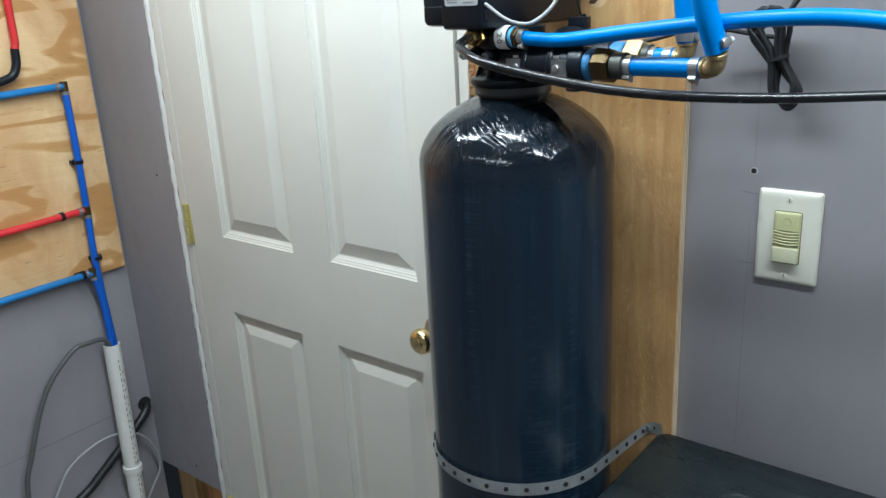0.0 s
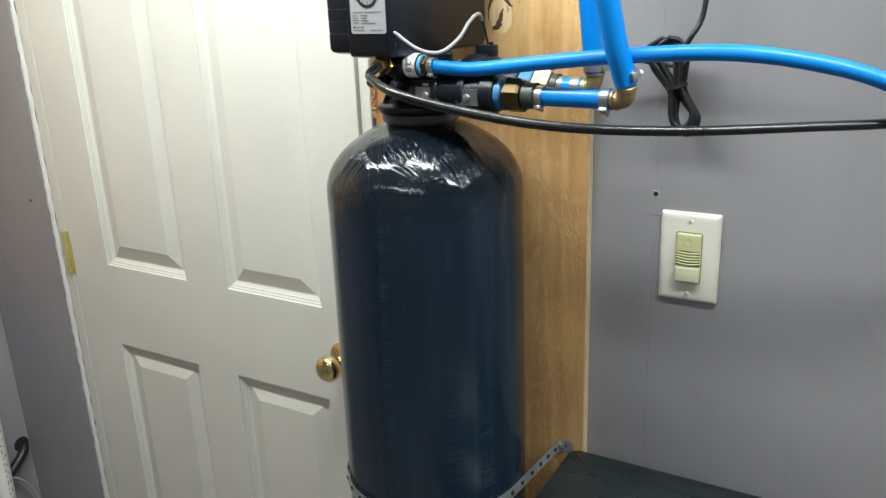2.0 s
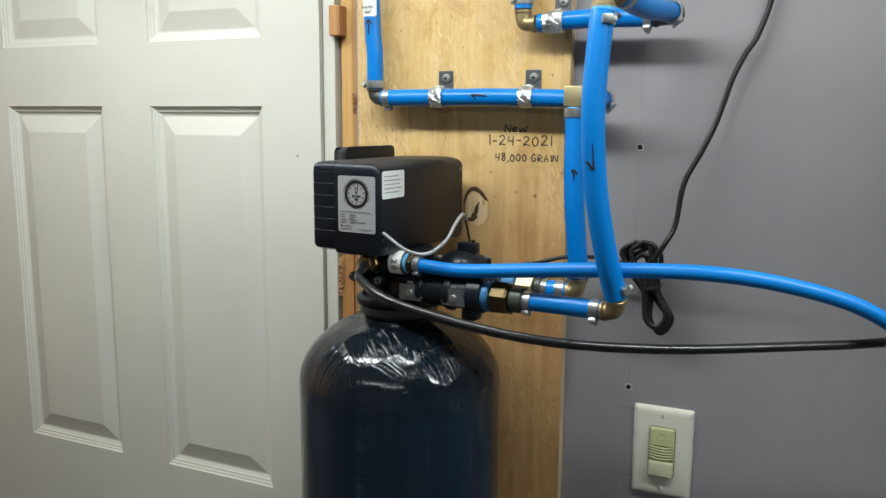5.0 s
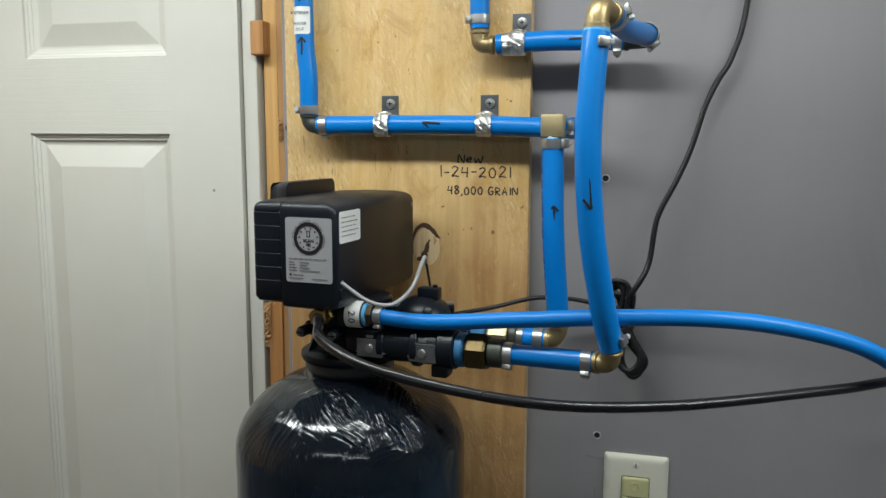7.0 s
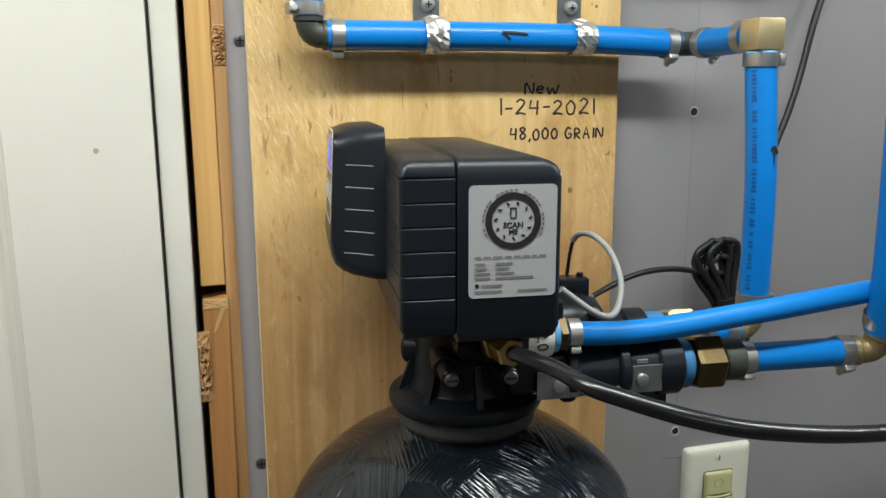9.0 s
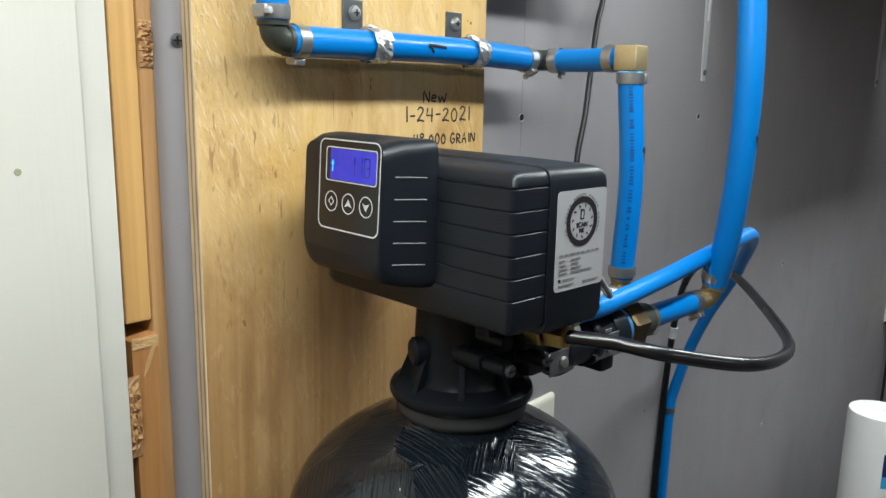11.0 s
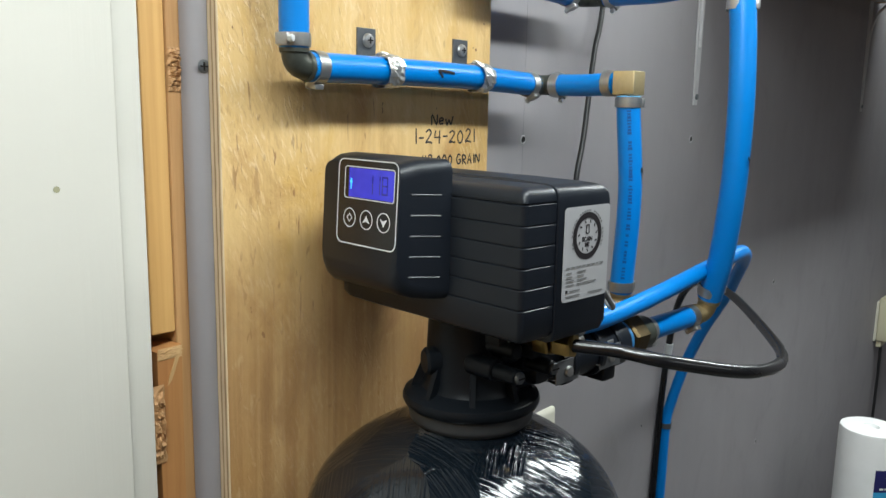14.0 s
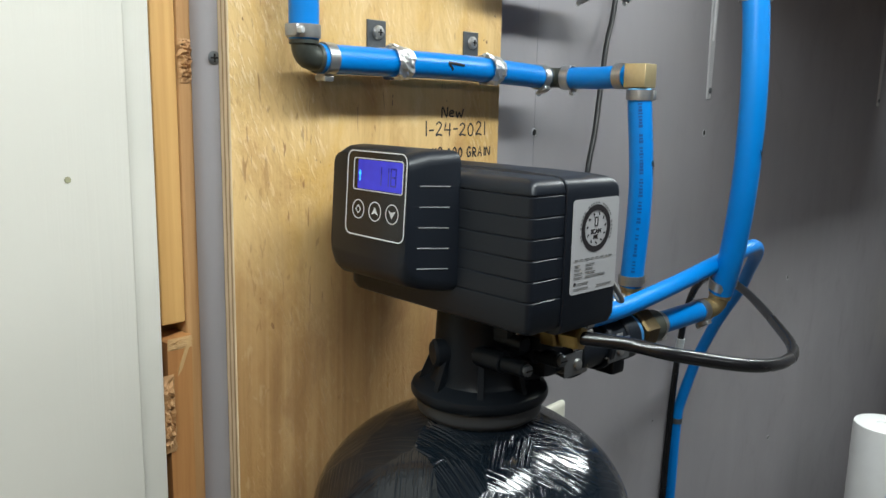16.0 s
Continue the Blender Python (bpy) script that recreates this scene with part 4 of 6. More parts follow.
# side bosses with screws
for x, y, z in ((-0.0230, -0.0665, 1.4192), (0.0140, -0.0675, 1.4186)):
    boss = part("screw_boss", rod((x, -0.02, z), (x, -0.0465, z), 0.0080, 20, 0.001, rod((x, -0.045, z), (x, y, z), 0.0058, 18, 0.001)), "valve_black", body, "", 30)
    head = part("screw", lathe([(0.0042, 0), (0.0045, 0.0008), (0.0044, 0.0024), (0.0036, 0.0032), (0.0010, 0.0034)], (x, y, z), (0, -1, 0), 18), "dark_steel", boss, "zinc screw head", 30)
    part("slot", box((x - 0.0036, y - 0.0038, z - 0.0005), (x + 0.0036, y - 0.0031, z + 0.0005)), "hole", head)
part("screw_boss", rod((-0.012, -0.02, 1.4330), (-0.012, -0.056, 1.4330), 0.0060, 18, 0.001), "valve_black", body, "", 30)
part("tab", box((-0.0135, -0.0490, 1.4375), (-0.0065, -0.0475, 1.4445), 0.0004), "steel", body, "small bright metal tab")
part("side_cap", rod((-0.028, 0.004, 1.4170), (-0.0415, 0.010, 1.4165), 0.0105, 24, 0.002), "valve_black", body, "", 35)
part("port_block", rod((0.0240, -0.0100, 1.3930), (0.0240, -0.0100, 1.4520), 0.0290, 32, 0.003), "valve_black", body, "", 35)
part("piston_housing", rod((0.0, -0.046, 1.438), (0.0, 0.02, 1.438), 0.0180, 32, 0.003), "valve_black", body, "", 35)
part("injector_cap", box((-0.002, -0.062, 1.425), (0.026, -0.03, 1.449), 0.005), "valve_black", body, "", 35)


def cover(x0, x1, y0, y1, levels, radii):
    """An upright moulded block; levels are (height, inset of the y sides, of the low-x side, of the high-x side); radii run round from the high corner."""
    loops = []
    for z, iy, ia, ib in levels:
        loop = []
        for cx, cy, a0, r in ((x1 - ib, y1 - iy, 0, radii[0]), (x0 + ia, y1 - iy, 90, radii[1]), (x0 + ia, y0 + iy, 180, radii[2]), (x1 - ib, y0 + iy, 270, radii[3])):
            sx, sy = (-1 if a0 in (0, 270) else 1), (-1 if a0 in (0, 90) else 1)
            for k in range(7):
                t = radians(a0 + 15 * k)
                loop.append((cx + sx * r + r * math.cos(t), cy + sy * r + r * math.sin(t), z))
        loops.append(loop)
    return loft(loops)


# control housing: ribbed front cover and smooth rear cover
HB, HT = 1.4545, 1.5560
levels = [(HB, 0.006, 0.006, 0.001), (HB + 0.002, 0.002, 0.002, 0.0004), (HB + 0.006, 0.0, 0.0, 0.0)]
for k in range(6):
    z = 1.4779 + 0.01352 * k
    levels += [(z - 0.0008, 0.0, 0.0, 0.0), (z + 0.0001, 0.0010, 0.0010, 0.0), (z + 0.0005, 0.0010, 0.0010, 0.0), (z + 0.0007, 0.0001, 0.0001, 0.0)]
levels += [(HT - 0.0095, 0.0, 0.0, 0.0), (HT - 0.0050, 0.0010, 0.0010, 0.0001), (HT - 0.0024, 0.0026, 0.0026, 0.0003), (HT - 0.0008, 0.0052, 0.0052, 0.0006), (HT, 0.0100, 0.0080, 0.0012)]
front = part("front_cover", cover(-0.0578, -0.0261, -0.0968, 0.100, levels, (0.0012, 0.020, 0.0045, 0.0012)), "black", soft, "ribbed black plastic front cover", 35)
levels = [(HB - 0.004, 0.006, 0.001, 0.006), (HB - 0.002, 0.002, 0.0004, 0.002), (HB + 0.004, 0.0, 0.0, 0.0), (HT - 0.0120, 0.0, 0.0, 0.0), (HT - 0.0080, 0.0003, 0.0, 0.0009), (HT - 0.0050, 0.0010, 0.0001, 0.0028), (HT - 0.0024, 0.0026, 0.0003, 0.0065), (HT - 0.0008, 0.0052, 0.0006, 0.0115), (HT + 0.0004, 0.0100, 0.0012, 0.0190), (HT + 0.0016, 0.045, 0.002, 0.026)]
rear = part("rear_cover", cover(-0.0256, 0.0352, -0.0978, 0.1035, levels, (0.006, 0.0012, 0.0012, 0.006)), "black", soft, "smooth black plastic rear cover", 35)
part("screw", lathe([(0.0032, 0), (0.0032, 0.0006), (0.0015, 0.001)], (0.0352, 0.093, 1.541), (1, 0, 0), 12), "dark_steel", rear, "", 30)
# stickers on the rear cover
LX, LY, LZ = 0.0058, -0.0979, 1.5095
lab = part("data_label", plate((LX, LY, LZ), (1, 0, 0), (0, 0, 1), 0.0505, 0.0635, 0.0003, 0.003), "silver", rear, "silver data label with a round dial print")
rr, uu = (1, 0, 0), (0, 0, 1)
part("dial_ring", ring_flat((LX, LY - 0.0004, LZ + 0.0115), rr, uu, 0.0122, 0.0160, 0.0002), "ink", lab)
for k in range(26):
    a = radians(90 + (k - 12.5) * 9.2)
    c = Vector((LX + 0.0173 * math.cos(a), LY - 0.0004, LZ + 0.0115 + 0.0173 * math.sin(a)))
    if k % 6 != 5:
        bars("print", [(0, [(-0.0010, 0.0010)])], c, (-math.sin(a), 0, math.cos(a)), (-math.cos(a), 0, -math.sin(a)), 0.0011, "print", lab)
for k in range(11):
    a = radians(k * 360 / 11 + 10)
    c = Vector((LX + 0.0100 * math.cos(a), LY - 0.0004, LZ + 0.0115 + 0.0100 * math.sin(a)))
    bars("tick", [(0, [(-0.0011, 0.0012)])], c, (math.cos(a + 0.6), 0, math.sin(a + 0.6)), (-math.sin(a + 0.6), 0, math.cos(a + 0.6)), 0.0012, "ink", lab)
part("phone_icon", outline((LX, LY - 0.0004, LZ + 0.0160), rr, uu, 0.0038, 0.0064, 0.0006, 0.0007, 0.0002), "ink", lab)
lettering("lettering", "SCAN", 0.0044, (LX, LY - 0.0004, LZ + 0.0092), rr, uu, "ink", lab, "printed word SCAN", bold=0.0001)
lettering("lettering", "ME", 0.0040, (LX, LY - 0.0004, LZ + 0.0054), rr, uu, "ink", lab, "printed word ME", bold=0.0001)
rng = random.Random(11)
rows = [(-0.0085, words(-0.022, 0.021, rng)), (-0.0122, [(-0.022, -0.016), (-0.010, 0.000)]), (-0.0149, [(-0.022, -0.015), (-0.010, -0.002)]), (-0.0176, [(-0.022, -0.013), (-0.010, 0.001)]), (-0.0203, [(-0.022, -0.013), (-0.010, 0.012)]), (-0.0246, [(-0.018, -0.006)]), (-0.0280, [(-0.022, -0.006), (0.003, 0.020)])]
bars("small_print", rows, (LX, LY - 0.0004, LZ), rr, uu, 0.0010, "print", lab, label="rows of small print")
part("emblem", plate((LX - 0.0205, LY - 0.0004, LZ - 0.0246), rr, uu, 0.0022, 0.0022, 0.0002, 0.0006), "ink", lab)
st = part("warning_sticker", plate((0.0354, -0.068, 1.5315), (0, 1, 0), (0, 0, 1), 0.046, 0.031, 0.0003, 0.003), "paper", rear, "white sticker with rows of small print")
rows = [(0.0095 - 0.0045 * k, words(-0.019, 0.012 + 0.006 * (k % 2), rng)) for k in range(5)]
bars("small_print", rows, (0.0358, -0.068, 1.5315), (0, 1, 0), (0, 0, 1), 0.0011, "print", st)

# display unit, standing proud of the front cover, its face leaning back a little
BX0, BX1, BY0, BY1, BZ1 = -0.0870, -0.0570, -0.0150, 0.0755, 1.5700
LEAN = 0.055


def face(y, z, d=0.0):
    """A point on the leaning face, d in front of it."""
    return Vector((BX0 - 0.0001 + LEAN * (z - 1.5675) - d, y, z))


loops = []
for x, i, w, zb, r in ((BX1, 0.0, 0.0165, 1.4735, 0.008), (-0.064, 0.0, 0.0140, 1.4735, 0.009), (-0.074, 0.0006, 0.006, 1.4745, 0.010), (-0.0795, 0.0022, 0.0042, 1.4765, 0.011), (-0.0838, 0.0042, 0.0044, 1.4805, 0.011), (-0.0860, 0.0054, 0.0047, 1.4860, 0.010), (BX0, 0.0064, 0.0052, 1.4925, 0.008)):
    lean = LEAN * (BX1 - x) / (BX1 - BX0)
    loops.append([(x + lean * (z - 1.5675), y, z) for y, z in rounded(BY0 + i - w, BY1 - i + w * 0.2, zb, BZ1 - i * 0.8, r)])
bez = part("display_unit", loft(loops), "black", soft, "black display unit with three buttons", 35)
# thin grey lines drawn where the flank's grooves would catch light
b = bmesh.new()
for k in range(5):
    z = 1.5465 - k * 0.0140
    off = LEAN * (z - 1.5675)
    tube([(-0.0795 + off * 0.75, BY0 - 0.0021, z), (-0.0740 + off * 0.57, BY0 - 0.0057, z), (-0.069 + off * 0.4, BY0 - 0.0098, z), (-0.0640 + off * 0.23, BY0 - 0.0141, z)], 0.0004, 6, 3, bm=b)
part("ridge", b, "ridge", bez, "grey lines standing in for light along fine moulded grooves")
ru, rv = Vector((0, -1, 0)), Vector((LEAN, 0, 1))
W0, WZ = 0.0200, 1.5375
panel = part("overlay", plate(face(W0, WZ), ru, rv, 0.0665, 0.0615, 0.0003, 0.006), "black_gloss", bez, "glossy black keypad overlay")
part("overlay_line", outline(face(W0, WZ, 0.0004), ru, rv, 0.0655, 0.0605, 0.006, 0.0009, 0.0002), "line", panel)
L0, LZ0 = 0.0180, 1.5512
part("lcd_frame", outline(face(L0, LZ0, 0.0004), ru, rv, 0.0545, 0.0228, 0.0025, 0.0007, 0.0002), "line", panel)
lcd = part("lcd", plate(face(L0 - 0.0022, LZ0, 0.0003), ru, rv, 0.0490, 0.0205, 0.0002, 0.001), "lcd", panel, "glowing blue display")


def segments(name, digits, y0, z0, w, h, t):
    """Seven-segment figures, dark on the lit display."""
    on = {"1": "bc", "8": "abcdefg", "3": "abcdg", "-": "g"}
    bm = bmesh.new()
    for k, d in enumerate(digits):
        o = k * w * 1.5
        seg = {"a": (0, h, w, h), "b": (w, h / 2, w, h), "c": (w, 0, w, h / 2), "d": (0, 0, w, 0), "e": (0, 0, 0, h / 2), "f": (0, h / 2, 0, h), "g": (0, h / 2, w, h / 2)}
        for s in on.get(d, ""):
            xa, za, xb, zb = seg[s]
            q = [bm.verts.new(face(y0 - (o + x), z0 + z, 0.0006)) for x, z in ((xa - t, za - t), (xb + t, za - t), (xb + t, zb + t), (xa - t, zb + t))]
            bm.faces.new(q)
    return part(name, bm, "digit", lcd)


segments("digit", " 118", L0 + 0.009, LZ0 - 0.0060, 0.0052, 0.0115, 0.0005)
led = part("led", rod(face(L0 + 0.0195, LZ0 + 0.0005, 0.0006), face(L0 + 0.0195, LZ0 + 0.0005, 0.0010), 0.0012, 12), "led", lcd, "small blue lamp")
part("led_bar", plate(face(L0 + 0.0195, LZ0 - 0.0010, 0.0006), ru, rv, 0.0010, 0.0075, 0.0002, 0.0004), "led", lcd)
for k, dy in enumerate((0.0188, 0.0, -0.0186)):
    c = face(0.0194 + dy, 1.5262, 0.0004)
    key = part("button", ring_flat(c, ru, rv, 0.0062, 0.0069, 0.0002), "line", panel, "round keypad button")
    if k == 0:
        part("icon", ring_flat(c, ru, rv, 0.0024, 0.0033, 0.0002, 4), "line", key)
    else:
        b = bmesh.new()
        s = 1 if k == 1 else -1
        b.faces.new([b.verts.new(face(c.y + yy, c.z + s * zz, 0.0006)) for yy, zz in ((-0.0038, -0.0024), (0.0, -0.0012), (0.0038, -0.0024), (0.0, 0.0032))])
        part("icon", b, "line", key)

# ports towards the pipes, two side by side, with clips
FY, RY, PZ0, PZR = -0.0365, 0.0165, 1.4085, 1.4125
DY = -0.0520
ports = part("port_block", box((0.018, -0.050, 1.3975), (0.060, 0.030, 1.4245), 0.006), "black", soft, "black port block", 35)
for y, pz in ((FY, PZ0), (RY, PZR)):
    part("port", rod((0.05, y, pz), (0.136, y, pz), 0.0178, 28, 0.002), "black", ports, "", 35)
    for x0, x1, r in ((0.056, 0.064, 0.0208), (0.092, 0.100, 0.0212), (0.120, 0.138, 0.0205)):
        part("collar", rod((x0, y, pz), (x1, y, pz), r, 28, 0.0015), "black", ports, "", 35)
part("bypass_handle", box((0.112, FY - 0.010, 1.379), (0.130, FY + 0.010, 1.393), 0.003), "black", ports, "", 35)
part("rail", rod((0.03, FY - 0.006, 1.4295), (0.135, FY - 0.004, 1.4285), 0.0042, 14, 0.001), "black", ports, "", 35)
for x in (0.0495, 0.1065):
    clip = part("yoke_clip", box((x - 0.0145, FY - 0.0190, 1.3965), (x + 0.0145, FY - 0.0178, 1.4155), 0.0006), "clip_steel", soft, "steel clip with a screw")
    part("tab", box((x - 0.0165, FY - 0.0180, 1.4005), (x + 0.0165, FY - 0.006, 1.4015), 0.0004), "steel", clip)
    part("tab", box((x - 0.004, FY - 0.0188, 1.4165), (x + 0.004, FY - 0.0177, 1.4195), 0.0004), "steel", clip)
    part("screw", lathe([(0.0042, 0), (0.0046, 0.0008), (0.0040, 0.0024), (0.002, 0.0030)], (x, FY - 0.0190, 1.4055), (0, -1, 0), 16), "steel", clip, "", 30)
# flow meter dome with its plug
met = part("meter_cap", lathe([(0.030, 1.415), (0.031, 1.428), (0.029, 1.434), (0.024, 1.441), (0.014, 1.4465), (0.004, 1.448)], (0.078, 0.022, 0), (0, 0, 1), 40), "black", soft, "black flow meter dome", 50)
for a in (30, 110, 200, 300):
    x, y = 0.078 + 0.029 * math.cos(radians(a)), 0.022 + 0.029 * math.sin(radians(a))
    boss = part("screw_boss", rod((x, y, 1.415), (x, y, 1.4375), 0.0055, 16, 0.001), "black", met, "", 30)
    part("screw", lathe([(0.004, 0), (0.0042, 0.0015), (0.002, 0.003)], (x, y, 1.4375), (0, 0, 1), 12), "steel", boss, "", 30)
plug = part("plug", box((0.073, 0.016, 1.444), (0.096, 0.032, 1.4575), 0.0015), "black", met, "small black cable plug", 30)
part("pin", rod((0.091, 0.024, 1.4575), (0.091, 0.024, 1.4605), 0.0025, 12), "black", plug)
part("signal_wire", tube([local(p) for p in ((0.0270, -0.2390, 1.4790), (0.0534, -0.2335, 1.4605), (0.0730, -0.2190, 1.4560), (0.0865, -0.2000, 1.4690), (0.0890, -0.1800, 1.4850), (0.0870, -0.1580, 1.4930), (0.0840, -0.1420, 1.4920), (0.0825, -0.1340, 1.4860))], 0.0021, 10, 8), "white_wire", soft, "thin pale grey signal wire", 60)
part("signal_wire", tube([local(p) for p in ((0.0825, -0.1345, 1.4865), (0.0828, -0.1290, 1.4760), (0.0838, -0.1220, 1.4570))], 0.0014, 8, 6), "cord", soft, "thin black signal wire", 60)
part("strain_relief", box((0.0335, -0.093, 1.461), (0.0385, -0.083, 1.472), 0.0012), "black", rear)
# brine fitting and drain fitting
bf = part("brine_fitting", hexnut((0.005, -0.060, 1.4415), (0.006, -0.074, 1.4418), 0.0112), "brass", soft, "brass brine line fitting")
part("nut", hexnut((0.006, -0.075, 1.4418), (0.0085, -0.090, 1.4415), 0.0094), "brass", bf)
part("sleeve", rod((0.005, -0.05, 1.4415), (0.005, -0.062, 1.4415), 0.0085, 20), "brass", bf, "", 30)
df = part("drain_fitting", rod((0.018, DY, 1.4395), (0.044, DY, 1.4395), 0.0135, 28, 0.001), "black", soft, "", 35)
part("flow_label", lathe([(0.01385, 0.008), (0.01385, 0.0250)], (0.018, DY, 1.4395), (1, 0, 0), 28, cap=False), "paper", df, "white flow label marked 2.0", 60)
lettering("lettering", "2.0", 0.0105, (0.0345, DY - 0.0142, 1.4395), (0, 0, -1), (1, 0, 0), "ink", df, "printed figure 2.0")
part("tape_ring", rod((0.044, DY, 1.4395), (0.0475, DY, 1.4395), 0.0118, 24), "teflon", df, "", 30)
part("nut", hexnut((0.0475, DY, 1.4395), (0.0535, DY, 1.4395), 0.0118), "aged_brass", df)
hose_clamp((0.0590, DY, 1.4393), (1, 0, 0), 0.0082, df, (0, -0.3, -1), 0.008)
# brass unions on both ports with blue thread tape
for y, pz, x0, r, m in ((FY, PZ0, 0.149, 0.0198, "aged_brass"), (RY, PZR, 0.156, 0.0200, "pale_brass")):
    part("tape_ring", rod((0.137, y, pz), (x0 - 0.002, y, pz), 0.0172, 24, 0.002), "dark_tape", soft, "blue thread sealing tape", 30)
    un = part("union", hexnut((x0, y, pz), (x0 + 0.021, y, pz), r), m, soft, "brass hexagonal union")
    part("neck", rod((x0 + 0.022, y, pz), (0.186, y, pz), 0.0145, 24, 0.001), "dull_fitting", un, "", 30)


def turned(p):
    """A point beside the softener from its own axes into the room."""
    return Matrix.Translation((AX, AY, 0)) @ Matrix.Rotation(radians(-5), 4, "Z") @ Vector(p)


# ---- blue water pipes ----
PR = 0.0111
feed = thing("inlet_pipe", "blue poly water pipe with brass elbows feeding the softener", "pipe", (0.28, -0.22, 1.40))
a, e = turned((0.176, FY, PZ0)), turned((0.2745, FY, PZ0))
FR = 0.0102
part("tube", tube([a, (a + e) / 2, e], FR, 20, 4), "blue", feed, "", 60)
corner = turned((0.2890, FY - 0.004, PZ0 + 0.001))
topc = Vector((0.2640, -0.2295, 1.7270))
v1 = [Vector((0.2840, -0.2140, 1.4260)), Vector((0.2750, -0.2260, 1.4690)), Vector((0.2640, -0.2365, 1.5400)), Vector((0.2595, -0.2390, 1.6140)), Vector((0.2618, -0.2345, 1.6800)), Vector((0.2635, -0.2300, 1.7080))]


def elbow(p, q, s, r, mat, parent, label, bend_r=0.016):
    pts = [Vector(p)] + bend(p, q, s, bend_r) + [Vector(s)]
    el = part("elbow", tube(pts, r, 20, 3, False), mat, parent, label, 50)
    for c, d in ((Vector(p), Vector(p) - Vector(q)), (Vector(s), Vector(s) - Vector(q))):
        d = d.normalized()
        part("collar", rod(c - d * 0.004, c + d * 0.001, r + 0.0014, 22, 0.0008), mat, el, "", 35)
    return el


def tape(p, axis, r, parent):
    d = Vector(axis).normalized()
    part("tape_ring", rod(Vector(p) - d * 0.0025, Vector(p) + d * 0.0025, r, 24, 0.0006), "teflon", parent, "", 30)


elbow(e + Vector((0.001, 0, 0)), corner, v1[0] + Vector((0, 0, -0.002)), 0.0094, "cast_brass", feed, "cast brass elbow", 0.008)
part("tube", tube(v1, PR + 0.0006, 22, 10), "blue", feed, "", 60)
ax1 = (e - a).normalized()
hose_clamp(a + ax1 * 0.014, ax1, FR, feed, (0, -0.4, -1))
hose_clamp(e - ax1 * 0.008, ax1, FR, feed, (0, -0.6, -1))
hose_clamp(v1[0] + Vector((-0.0015, -0.001, 0.008)), v1[1] - v1[0], PR, feed, (1, -0.4, 0))
hose_clamp(v1[-1] - Vector((0, 0, 0.008)), (0.03, 0, 1), PR, feed, (0.6, -1, 0))
tape(v1[-1] + Vector((0, 0, 0.002)), (0, 0, 1), 0.0114, feed)
wallc = Vector((0.3050, -0.0450, 1.7240))
so = [topc + Vector((0.010, 0.024, -0.001)), topc + Vector((0.022, 0.085, -0.006)), wallc + Vector((-0.001, -0.026, 0.0))]
elbow(v1[-1] + Vector((0, 0, 0.004)), topc + Vector((0, 0, 0.006)), so[0], 0.0100, "cast_brass", feed, "aged brass elbow", 0.016)
part("tube", tube(so, PR, 20, 8), "blue", feed, "", 60)
hose_clamp(so[0] + Vector((0.002, 0.010, 0)), so[1] - so[0], PR, feed, (1, 0, 0.4))
hose_clamp(so[2] - Vector((0.001, 0.006, 0)), (0, 1, 0), PR, feed, (0.8, 0, -1))
east = Vector((0.280, -0.0440, 1.7230))
elbow(so[2] + Vector((0, 0.002, 0)), wallc, east, 0.0105, "dull_fitting", feed, "tarnished elbow", 0.014)
UE = Vector((0.1195, -0.0440, 1.7215))
part("tube", tube([east, (east + UE) / 2 + Vector((0, 0, 0.002)), UE + Vector((0.020, 0, 0))], PR, 20, 6), "blue", feed, "", 60)
hose_clamp(east - Vector((0.008, 0, 0)), (1, 0, 0), PR, feed, (0, -0.4, -1))
elbow(UE + Vector((0.016, 0, 0)), UE, UE + Vector((0, 0, 0.016)), 0.0094, "cast_brass", feed, "cast brass elbow", 0.007)
hose_clamp(UE + Vector((0.032, 0, 0)), (1, 0, 0), PR, feed, (0, -1, 0.3))
part("tube", tube([UE + Vector((0, 0, 0.018)), UE + Vector((-0.001, 0, 0.2)), UE + Vector((0, 0, 0.42))], PR, 20, 6), "blue", feed, "", 60)
hose_clamp(UE + Vector((0, 0, 0.028)), (0, 0, 1), PR, feed, (-1, -0.4, 0))
arrow_mark((0.2595 + PR * 0.35, -0.239 - PR * 0.96, 1.5700), (0.94, 0.34, 0), (0.05, 0, -1), (0.34, -0.94, 0), 0.026, "ink", feed)
arrow_mark(UE + Vector((0.001, -PR - 0.0002, 0.062)), (1, 0, 0), (0, 0, -1), (0, -1, 0), 0.024, "ink", feed)
arrow_mark((0.232, -0.044 - PR - 0.0002, 1.7245), (0, 0, 1), (1, 0, 0), (0, -1, 0), 0.022, "ink", feed)

outp = thing("outlet_pipe", "blue poly pipe carrying softened water up the plywood", "pipe", (0.22, -0.15, 1.40))
a, e = turned((0.176, RY, PZR)), turned((0.2150, RY, PZR))
part("tube", tube([a, (a + e) / 2, e], PR - 0.0006, 20, 4), "blue", outp, "", 60)
hose_clamp(a + (e - a) * 0.30, e - a, PR - 0.0006, outp, (0, 0.3, -1))
hose_clamp(a + (e - a) * 0.82, e - a, PR - 0.0006, outp, (0, 0.3, -1))
rc = Vector((0.2270, -0.1475, 1.4125))
elbow(e, rc, rc + Vector((0, 0, 0.017)), 0.0092, "cast_brass", outp, "aged brass elbow", 0.013)
v2 = [rc + Vector((0, 0, 0.017)), Vector((0.2205, -0.1545, 1.526)), Vector((0.2175, -0.1490, 1.6130))]
part("tube", tube(v2, PR, 20, 10), "blue", outp, "", 60)
